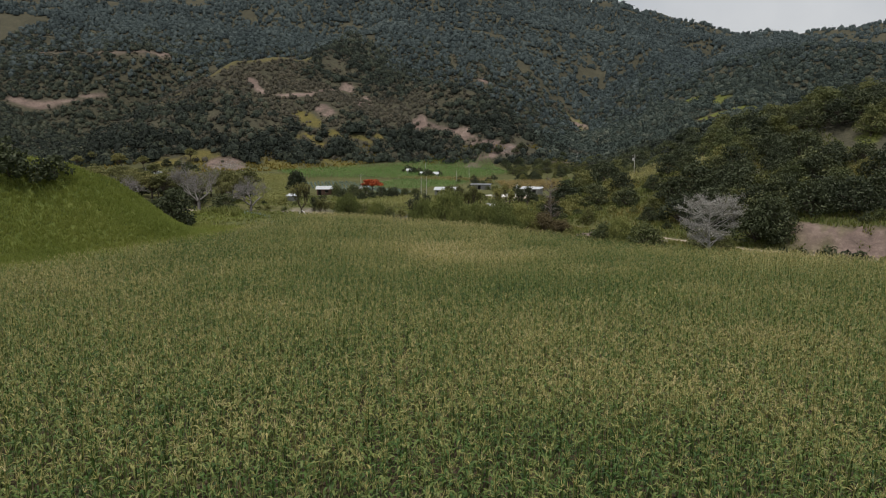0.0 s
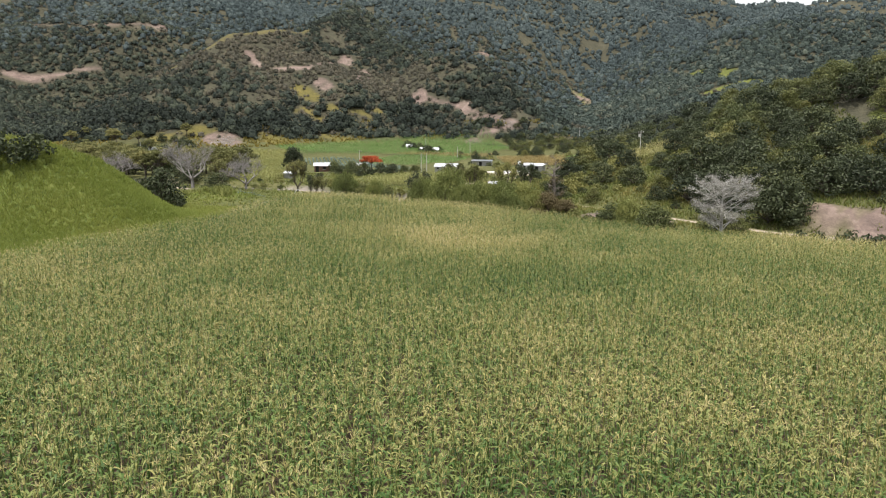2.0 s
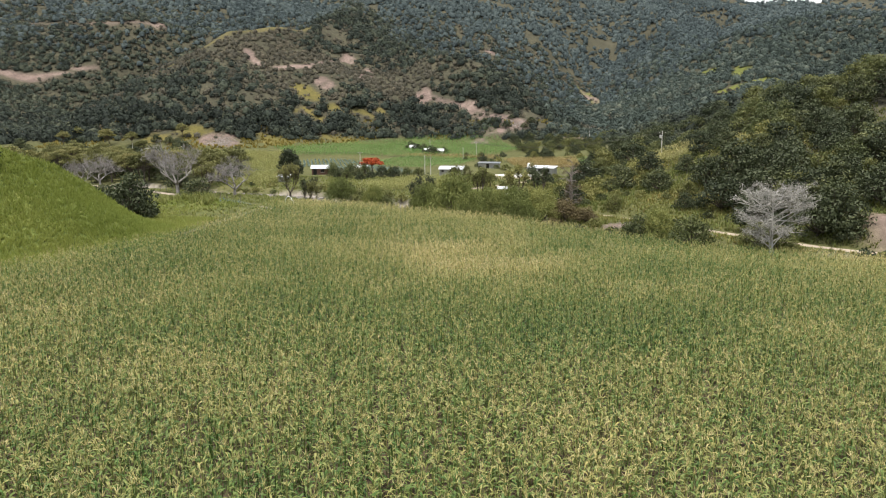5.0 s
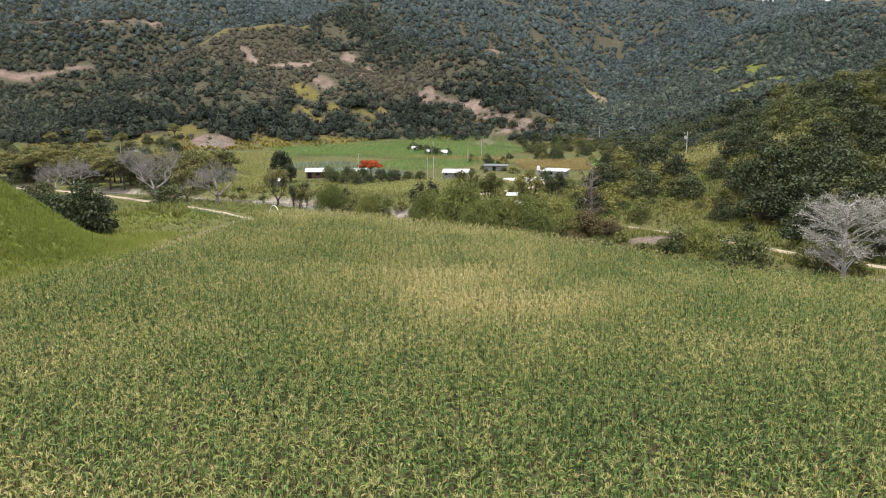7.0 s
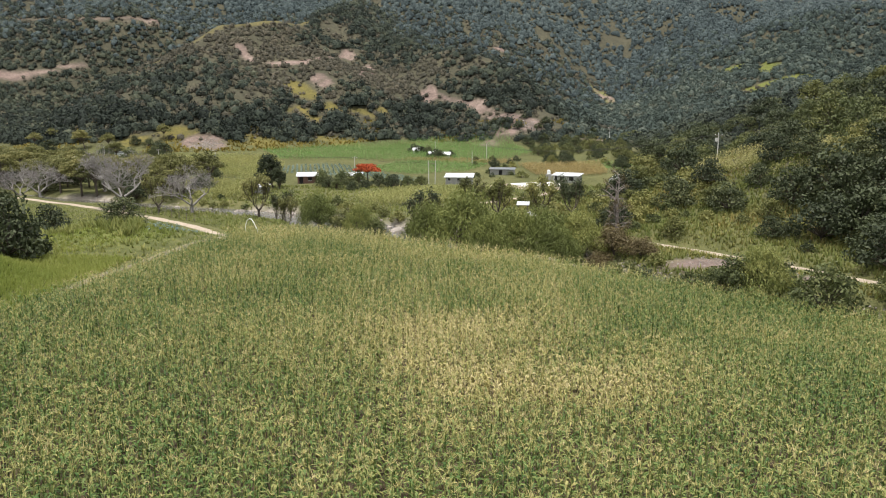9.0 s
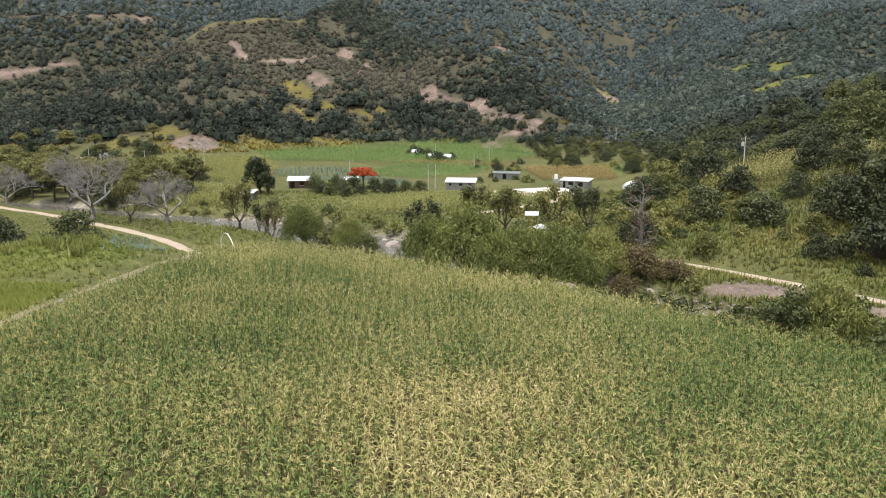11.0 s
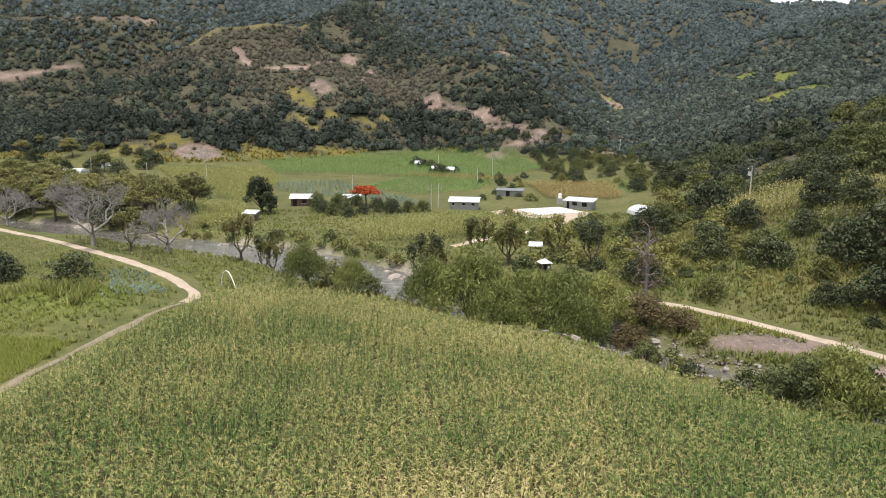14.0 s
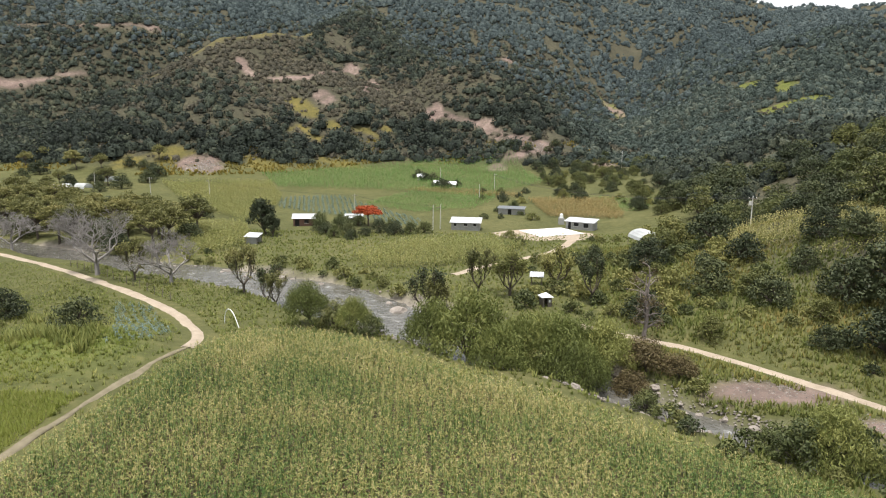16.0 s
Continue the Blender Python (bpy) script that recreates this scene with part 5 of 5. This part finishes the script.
        v.co = Vector((v.co.x * ax[0], v.co.y * ax[1], v.co.z * 0.62)) * k_
    me = bpy.data.meshes.new("boulder")
    bm.to_mesh(me)
    bm.free()
    me.materials.append(ROCK)
    return me


STONES = [stone_mesh(40 + i) for i in range(6)]


def boulder(x, y, r, label="grey-brown boulder lying in the shallow river"):
    ob = new("boulder", STONES[RNG.integers(6)])
    ob.matrix_basis = pose(x, y, max(float(land(x, y)) + 0.15 * r, WATER_Z - 0.1 * r), 0, 0, RNG.uniform(0, 360)) @ Matrix.Diagonal((r, r, r, 1))
    return tagged(ob, label, "rock", "river boulders")


boulder(-10.6, 189.5, 1.5, "large brown boulder at the edge of the river")
for _ in range(150):
    k_ = RNG.uniform(1.5, 11.5)
    i_, f_ = int(k_), k_ % 1
    a, c_ = RIVER[2 + i_], RIVER[3 + i_]
    w = a[2] * RNG.choice([-1, 1]) * RNG.uniform(0.55, 1.15)
    t_ = Vector((c_[0] - a[0], c_[1] - a[1])).normalized()
    boulder(a[0] + (c_[0] - a[0]) * f_ - t_.y * w, a[1] + (c_[1] - a[1]) * f_ + t_.x * w, RNG.uniform(0.22, 0.8) * (1.2 if RNG.uniform() > 0.85 else 0.8))
# cobbles too many to count
n_ = 5200
k_ = RNG.uniform(2.0, 13.0, n_)
i_ = k_.astype(int)
RV = np.array(RIVER)
pa, pb = RV[1 + i_], RV[2 + i_]
ctr = pa[:, :2] + (pb - pa)[:, :2] * (k_ % 1)[:, None]
tt = (pb - pa)[:, :2]
tt /= np.linalg.norm(tt, axis=1)[:, None]
off = pa[:, 2] * RNG.choice([-1, 1], n_) * RNG.uniform(0.6, 1.25, n_)
cx, cy = ctr[:, 0] - tt[:, 1] * off, ctr[:, 1] + tt[:, 0] * off
cr = RNG.uniform(0.06, 0.22, n_)
octa = np.array([(1, 0, 0), (0, 1, 0), (-1, 0, 0), (0, -1, 0), (0.1, 0.1, 0.7), (0, 0, -0.6)])
cv = octa[None] * cr[:, None, None] * RNG.uniform(0.7, 1.3, (n_, 6, 1)) + np.stack([cx, cy, np.maximum(land(cx, cy), WATER_Z - 0.1)], 1)[:, None, :]
otri = np.array([(0, 1, 4), (1, 2, 4), (2, 3, 4), (3, 0, 4), (1, 0, 5), (2, 1, 5), (3, 2, 5), (0, 3, 5)])
PEBBLE = foliage("pale_cobble", [(0.0, (0.10, 0.085, 0.075)), (0.5, (0.18, 0.158, 0.142)), (1.0, (0.29, 0.262, 0.24))], 0.0, 0.2, 0.8, 0.0, 0.9)
tagged(thing_from("cobbles", cv.reshape(-1, 3), (np.arange(n_)[:, None, None] * 6 + otri[None]).reshape(-1, 3), PEBBLE), "pale cobbles along the river margins", "stones", kind="stuff")

# rubble on the bare banks and slips
rx_, ry_, rs_ = [], [], []
for cx, cy, ra, rb, n_, lo, hi in ((35, 153, 9, 4, 1100, 0.03, 0.15), (42, 143.5, 5, 4, 600, 0.03, 0.15), (-120, 402, 9, 10, 700, 0.15, 0.6), (40, 449, 10, 8, 500, 0.15, 0.5), (-10, 192, 4, 3, 120, 0.15, 0.6)):
    rx_.append(RNG.normal(cx, ra * 0.5, n_))
    ry_.append(RNG.normal(cy, rb * 0.5, n_))
    rs_.append(lo + (hi - lo) * RNG.uniform(0, 1, n_) ** 3)
rx_, ry_, rs_ = np.concatenate(rx_), np.concatenate(ry_), np.concatenate(rs_)
rv = octa[None] * rs_[:, None, None] * RNG.uniform(0.6, 1.4, (len(rx_), 6, 1)) + np.stack([rx_, ry_, land(rx_, ry_)], 1)[:, None, :]
tagged(thing_from("rubble", rv.reshape(-1, 3), (np.arange(len(rx_))[:, None, None] * 6 + otri[None]).reshape(-1, 3), PEBBLE), "grey-pink rubble on bare slips and banks", "stones", kind="stuff")

# ---- buildings ----
def corrugated(bm, x0, x1, y0, y1, z0, z1, pitch_=0.25, depth=0.04, thick=0.03):
    """A sheet of roofing from y0 at z0 to y1 at z1, ribbed along its slope."""
    k_ = max(4, int((x1 - x0) / pitch_))
    rows = []
    for y, z in ((y0, z0), (y1, z1)):
        for lift in (0, -thick):
            rows.append([bm.verts.new((x0 + (x1 - x0) * i / k_, y, z + lift + (depth if i % 2 else 0))) for i in range(k_ + 1)])
    for i in range(k_):
        bm.faces.new((rows[0][i], rows[0][i + 1], rows[2][i + 1], rows[2][i]))
        bm.faces.new((rows[1][i + 1], rows[1][i], rows[3][i], rows[3][i + 1]))
        bm.faces.new((rows[0][i + 1], rows[0][i], rows[1][i], rows[1][i + 1]))
        bm.faces.new((rows[2][i], rows[2][i + 1], rows[3][i + 1], rows[3][i]))
    for i, j in ((0, 1), (k_, -1)):
        bm.faces.new((rows[0][i], rows[2][i], rows[3][i], rows[1][i]) if j == 1 else (rows[2][i], rows[0][i], rows[1][i], rows[3][i]))


def front_wall(root, mat, x0, x1, y, depth, z1, gaps, z0=-0.6):
    """A wall along x with openings (x from, x to, sill, head) that go through it."""
    boxes, at = [], x0
    for a, b_, sill, head in sorted(gaps):
        boxes.append((at, z0, a, z1))
        if sill > 0.05:
            boxes.append((a, z0, b_, sill))
        if head < z1 - 0.05:
            boxes.append((a, head, b_, z1))
        at = b_
    boxes.append((at, z0, x1, z1))
    for xa, za, xb, zb in boxes:
        part("wall", box(bmesh.new(), xa, y, za, xb, y + depth, zb), mat, root)


def house(name, x, y, turn, length, depth, wall_h, label, gaps, gable=True, wall=BLOCK, roof=ROOF, eave=0.45, rise=0.9, pane=DARK):
    root = tagged(new(name), label, "house")
    root.matrix_basis = pose(x, y, float(land(x, y)), 0, 0, turn)
    hl, hd, th = length / 2, depth / 2, 0.18
    front_wall(root, wall, -hl, hl, -hd, th, wall_h, gaps)
    top = wall_h + (0 if gable else rise)
    bm = bmesh.new()
    box(bm, -hl, hd - th, -0.6, hl, hd, top)
    part("wall", bm, wall, root)
    for sx in (-1, 1):
        bm = bmesh.new()
        a, b_ = sorted((sx * hl, sx * (hl - th)))
        pts = [(-hd + th + 0.004, -0.6), (hd - th - 0.004, -0.6), (hd - th - 0.004, top), (-hd + th + 0.004, wall_h)]
        if gable:
            pts.insert(3, (0, wall_h + rise * (1 - th / hd)))
        for xx in (a, b_):
            bm.faces.new([bm.verts.new((xx, p, q)) for p, q in (pts if xx == b_ else pts[::-1])])
        bm.verts.ensure_lookup_table()
        n__ = len(pts)
        for i in range(n__):
            j = (i + 1) % n__
            bm.faces.new((bm.verts[n__ - 1 - i], bm.verts[n__ - 1 - j], bm.verts[n__ + j], bm.verts[n__ + i]))
        bmesh.ops.recalc_face_normals(bm, faces=bm.faces)
        part("wall", bm, wall, root)
    if gable:
        for sy in (-1, 1):
            bm = bmesh.new()
            corrugated(bm, -hl - eave, hl + eave, 0, sy * (hd + eave), wall_h + rise + 0.06, wall_h + 0.06 - rise * eave / hd)
            bmesh.ops.recalc_face_normals(bm, faces=bm.faces)
            part("roof", bm, roof, root)
    else:
        bm = bmesh.new()
        corrugated(bm, -hl - eave, hl + eave, -hd - eave, hd + eave, wall_h + 0.06 - rise * eave / depth, top + 0.06 + rise * eave / depth)
        bmesh.ops.recalc_face_normals(bm, faces=bm.faces)
        part("roof", bm, roof, root)
    for a, b_, sill, head in gaps:
        bm = bmesh.new()
        box(bm, a, -hd + 0.11, max(sill, -0.1), b_, -hd + 0.15, head)
        part("door" if sill < 0.2 else "window", bm, pane, root)
        bm = bmesh.new()
        box(bm, a - 0.05, -hd - 0.04, sill - 0.08, b_ + 0.05, -hd - 0.004, sill)
        part("sill", bm, CONCRETE, root)
    return root


house("long_house", 1.2, 269.5, -6, 7.8, 4.4, 2.2, "long grey block house with a white sheet roof", [(-3.2, -2.5, 1.2, 1.9), (-0.4, 0.5, 1.2, 1.9), (2.2, 3.0, 1.2, 1.9)], False, rise=0.7)
house("farmhouse", -44.5, 272.5, 4, 5.8, 4.6, 2.3, "small farmhouse with a white roof and terracotta front", [(-2.4, -1.2, 0.0, 2.0), (0.2, 1.4, 0.9, 1.9)], True, REDDISH)
house("farmhouse", -31, 275, 4, 4.6, 3.6, 2.0, "white-roofed outbuilding half hidden by trees", [(-1, 0, 0.0, 2.0)], False, BLOCK, rise=0.5)
house("yard_house", 33.5, 271.5, -28, 7.8, 4.0, 2.2, "low grey house with a white sheet roof beside the slab", [(-3.2, -2.4, 0.0, 2.0), (-1.6, -0.2, 0.9, 1.9), (1.2, 2.6, 0.7, 1.9)], False, rise=0.5)
house("field_hut", -18, 388, 10, 2.6, 2.4, 1.7, "tiny white-roofed hut among dark trees", [(-0.5, 0.4, 0, 1.9)], True)
house("field_hut", -4, 360, -8, 3.4, 2.6, 1.6, "small white-roofed house at the edge of the crop", [(-1.5, -0.7, 0, 1.9), (0.8, 1.6, 1, 1.7)], True)
house("field_hut", -10, 365, 5, 2.2, 2.0, 1.5, "tiny white hut at the edge of the crop", [(-0.5, 0.3, 0, 1.8)], True)
house("dark_shed", 16, 300, -12, 8.0, 3.5, 1.9, "low shed with a dark roof among bushes", [(-1, 0.2, 0, 1.7)], False, BLOCK, plain("dark_sheet_metal", (0.09, 0.10, 0.11), (0.17, 0.18, 0.19), 1.0, 0.5), rise=0.3)
house("hill_house", 72, 222, 20, 5.5, 4.0, 2.2, "dark little house in the trees above the maize", [(-1.5, -0.6, 0.8, 1.6), (0.6, 1.5, 0.8, 1.6)], True, PLANK, PLANK, pane=ROOF)


def open_shed(name, x, y, turn, length, depth, low, high, label, roof=ROOF, walled=False):
    root = tagged(new(name), label, "shed")
    root.matrix_basis = pose(x, y, float(land(x, y)), 0, 0, turn)
    hl, hd = length / 2, depth / 2
    for sx in (-1, 1):
        for sy, h in ((-1, low), (1, high)):
            bm = bmesh.new()
            box(bm, sx * (hl - 0.15) - 0.07, sy * (hd - 0.15) - 0.07, -0.6, sx * (hl - 0.15) + 0.07, sy * (hd - 0.15) + 0.07, h - 0.05)
            part("post", bm, PLANK, root)
    bm = bmesh.new()
    corrugated(bm, -hl - 0.2, hl + 0.2, -hd - 0.2, hd + 0.2, low, high)
    bmesh.ops.recalc_face_normals(bm, faces=bm.faces)
    part("roof", bm, roof, root)
    if walled:
        for y0 in (-hd + 0.25, hd - 0.35):
            bm = bmesh.new()
            box(bm, -hl + 0.3, y0, -0.6, hl - 0.3, y0 + 0.1, low - 0.25)
            part("wall", bm, BLOCK, root)
    return root


open_shed("shelter", -50.5, 242.5, -10, 3.4, 2.8, 1.7, 2.3, "low open shelter with a white sheet roof beside the evergreen", ROOF, True)
open_shed("shelter", 13.8, 203.3, -8, 2.2, 1.8, 1.6, 2.1, "small lean-to with a white sheet roof in the weeds")

# booth with a pyramid roof
booth = tagged(new("booth"), "small block booth with a white pyramid roof", "hut")
booth.matrix_basis = pose(13.7, 188.6, float(land(13.7, 188.6)), 0, 0, 14) @ Matrix.Diagonal((0.8, 0.8, 0.85, 1))
front_wall(booth, PLANK, -1.0, 1.0, -1.0, 0.14, 1.9, [(-0.6, 0.1, 0.0, 1.75)])
for x0, y0, x1, y1 in ((-1.0, 0.86, 1.0, 1.0), (-1.0, -0.85, -0.86, 0.85), (0.86, -0.85, 1.0, 0.85)):
    bm = bmesh.new()
    box(bm, x0, y0, -0.6, x1, y1, 1.9)
    part("wall", bm, PLANK, booth)
bm = bmesh.new()
bmesh.ops.create_cone(bm, segments=4, radius1=1.9, radius2=0.08, depth=0.8, cap_ends=True, matrix=pose(0, 0, 2.34, 0, 0, 45))
part("roof", bm, ROOF, booth)
bm = bmesh.new()
box(bm, 0.3, -1.05, 0.9, 0.7, -1.005, 1.4)
part("notice_board", bm, PIPE, booth)


# concrete slab and its yard
bm = bmesh.new()
box(bm, -6.8, -5.4, -0.5, 6.8, 5.4, 0.12, 0.04)
me = bpy.data.meshes.new("concrete_slab")
bm.to_mesh(me)
bm.free()
me.materials.append(CONCRETE)
slab = tagged(new("concrete_slab", me), "pale bare concrete slab in the yard", "slab")
slab.matrix_basis = pose(24.2, 264.3, float(land(24.2, 264.3)) + 0.12, 0, 0, 26)
bm = bmesh.new()
r_ = bmesh.ops.create_circle(bm, cap_ends=True, segments=40, radius=1)
for v in bm.verts:
    k_ = 1 + 0.18 * noise.noise(v.co * 2)
    px_, py_ = 22.0 + v.co.x * 13.5 * k_, 260.5 + v.co.y * 9.0 * k_
    v.co = Vector((px_, py_, float(land(px_, py_)) + 0.06))
me = bpy.data.meshes.new("yard")
bm.to_mesh(me)
bm.free()
me.materials.append(DIRT)
tagged(new("yard", me), "trodden dirt yard round the concrete slab", "yard", kind="structure")

# water tank
tank = tagged(new("water_tank"), "small white water tank on a block stand", "tank")
tank.matrix_basis = pose(29.0, 279.5, float(land(29.0, 279.5)))
bm = bmesh.new()
box(bm, -0.8, -0.8, -0.5, 0.8, 0.8, 1.9, 0.03)
part("stand", bm, BLOCK, tank)
bm = bmesh.new()
bmesh.ops.create_cone(bm, segments=16, radius1=0.55, radius2=0.5, depth=1.1, cap_ends=True, matrix=pose(0, 0, 2.45))
part("drum", bm, PIPE, tank)
bm = bmesh.new()
bmesh.ops.create_cone(bm, segments=16, radius1=0.5, radius2=0.18, depth=0.22, cap_ends=True, matrix=pose(0, 0, 3.11))
part("lid", bm, PIPE, tank)

# white tents among the left-hand trees
for x, y, w_, turn in ((-148, 333, 6.0, 10), (-141, 335, 5, -20), (-141, 358, 5, 0), (43.4, 240.5, 7.0, 100)):
    tent = tagged(new("tent_shelter"), "white tarpaulin shelter among the trees", "shed", "white shelters")
    wide = 3.1 if w_ > 6.5 else 2.2
    tent.matrix_basis = pose(x, y, float(land(x, y)), 0, 0, turn)
    bm = bmesh.new()
    rr_ = [[bm.verts.new((sx * w_ / 2, -math.cos(math.pi * i / 8) * wide, 1.6 + math.sin(math.pi * i / 8) * 1.9)) for i in range(9)] for sx in (-1, 1)]
    for i in range(8):
        bm.faces.new((rr_[0][i], rr_[1][i], rr_[1][i + 1], rr_[0][i + 1]))
    bmesh.ops.solidify(bm, geom=bm.faces, thickness=0.04)
    part("cover", bm, TARP, tent)
    for sx in (-1, 1):
        for sy in (-1, 1):
            bm = bmesh.new()
            box(bm, sx * (w_ / 2 - 0.2) - 0.05, sy * (wide - 0.1) - 0.05, -0.6, sx * (w_ / 2 - 0.2) + 0.05, sy * (wide - 0.1) + 0.05, 1.75)
            part("post", bm, PLANK, tent)

# ---- poles and cables ----
def pole(x, y, height=8.0, arm=True, mat=POLE, label="pale concrete utility pole with a crossarm"):
    root = tagged(new("utility_pole"), label, "pole", "utility poles")
    root.matrix_basis = pose(x, y, float(land(x, y)), RNG.uniform(-1, 1), RNG.uniform(-1, 1), RNG.uniform(-20, 20))
    bm = bmesh.new()
    bmesh.ops.create_cone(bm, segments=10, radius1=0.12, radius2=0.075, depth=height + 1, cap_ends=True, matrix=pose(0, 0, height / 2 - 0.5))
    part("post", bm, mat, root)
    if arm:
        bm = bmesh.new()
        box(bm, -0.8, -0.05, height - 0.45, 0.8, 0.05, height - 0.33)
        part("crossarm", bm, PLANK, root)
        for dx in (-0.7, 0.0, 0.7):
            bm = bmesh.new()
            bmesh.ops.create_cone(bm, segments=8, radius1=0.06, radius2=0.04, depth=0.18, cap_ends=True, matrix=pose(dx, 0, height - 0.24 if dx else height + 0.07))
            part("insulator", bm, PIPE, root)
    return root


p_right = pole(56.8, 214.6, 5.9)
bm = bmesh.new()
bmesh.ops.create_cone(bm, segments=12, radius1=0.28, radius2=0.28, depth=0.8, cap_ends=True, matrix=pose(-0.42, 0, 4.6))
part("transformer", bm, POLE, p_right, "pale grey drum transformer")
pole(-7.9, 267.2, 7.0, False, label="pale concrete pole, one of a pair")
pole(-6.0, 269.0, 7.0, False, label="pale concrete pole, one of a pair")
bm = bmesh.new()
box(bm, -1.6, -0.06, -0.08, 1.6, 0.06, 0.08)
me = bpy.data.meshes.new("pole_crossbeam")
bm.to_mesh(me)
bm.free()
me.materials.append(PLANK)
beam = tagged(new("pole_crossbeam", me), "wooden crossbeam joining a pair of poles", "beam")
beam.matrix_basis = pose(-6.95, 268.1, float(land(-7, 268)) + 6.0, 0, 0, 43)
for x, y, h in ((-33, 291, 6.5), (-114, 331, 6.5), (-90, 324.5, 6.5), (6.5, 331.5, 5.5), (13.2, 357, 6.5), (-144.5, 350, 6.0), (-9, 383, 6.0), (83, 445, 8.0)):
    pole(x, y, h, h > 6.2)


def cable(a, c_, sag, label="black power cable hanging between poles"):
    a, c_ = Vector(a), Vector(c_)
    pts = [a.lerp(c_, i / 16) - Vector((0, 0, sag * 4 * (i / 16) * (1 - i / 16))) for i in range(17)]
    ob = new("power_cable", tube_mesh("power_cable", [(pts, [0.025] * 17, 4)], CABLE))
    return tagged(ob, label, "cable", "power cables")


top_r = (56.8, 214.6, float(land(56.8, 214.6)) + 5.85)
far_z = float(land(13.2, 357))
for dz, dx in ((0, 0), (-0.3, -0.7), (-0.3, 0.7)):
    cable((top_r[0] + dx, top_r[1], top_r[2] + dz), (13.2 + dx * 0.5, 357, far_z + 6.3 + dz), 3.0)
cable(top_r, (150, 190, float(land(150, 190)) + 7), 2.0)
cable((-33, 291, float(land(-33, 291)) + 6.3), (-90, 324.5, float(land(-90, 324.5)) + 6.3), 0.9)
cable((-90, 324.5, float(land(-90, 324.5)) + 6.3), (-114, 331, float(land(-114, 331)) + 6.3), 0.5)
cable((-33, 291, float(land(-33, 291)) + 6.3), (-7, 268, float(land(-7, 268)) + 6.6), 0.8)

# ---- bent white pipe standing at the tip of the field ----
pz = float(land(-33.5, 171.5))
arc = [(-33.9 + 2.6 * (i / 20), 172.0 - 2.4 * (i / 20), pz + 2.5 * math.sin(math.pi * (0.3 + 0.7 * i / 20)) - 0.15) for i in range(21)]
arc.insert(0, (-34.2, 172.2, pz + 1.2))
arc.insert(0, (-34.3, 172.3, pz - 0.4))
tagged(new("bent_pipe", tube_mesh("bent_pipe", [(arc, [0.06] * 23, 8)], PIPE)), "bent white plastic pipe arching out of the grass", "pipe")

# ---- fence along the track ----
fence = tagged(new("track_fence"), "line of thin wooden fence posts with wire along the track", "fence")
fline = [(p[0] + 1.6, p[1] + 2.0) for p in TRACK[4:8]]
fence_pts = []
for a, c_ in zip(fline, fline[1:]):
    k_ = int(math.hypot(c_[0] - a[0], c_[1] - a[1]) / 2.6)
    fence_pts += [(a[0] + (c_[0] - a[0]) * i / k_, a[1] + (c_[1] - a[1]) * i / k_) for i in range(k_)]
post_me = None
for x, y in fence_pts:
    if post_me is None:
        bm = bmesh.new()
        bmesh.ops.create_cone(bm, segments=6, radius1=0.07, radius2=0.05, depth=1.9, cap_ends=True, matrix=pose(0, 0, 0.55))
        ob = part("post", bm, PLANK, fence)
        post_me = ob.data
    else:
        ob = new("post", post_me)
        ob.parent = fence
    ob.matrix_basis = pose(x, y, float(land(x, y)), RNG.uniform(-4, 4), RNG.uniform(-4, 4), 0)
for h in (0.5, 0.9, 1.3):
    ob = new("wire", tube_mesh("wire", [([(x, y, float(land(x, y)) + h) for x, y in fence_pts], [0.012] * len(fence_pts), 3)], CABLE))
    ob.parent = fence
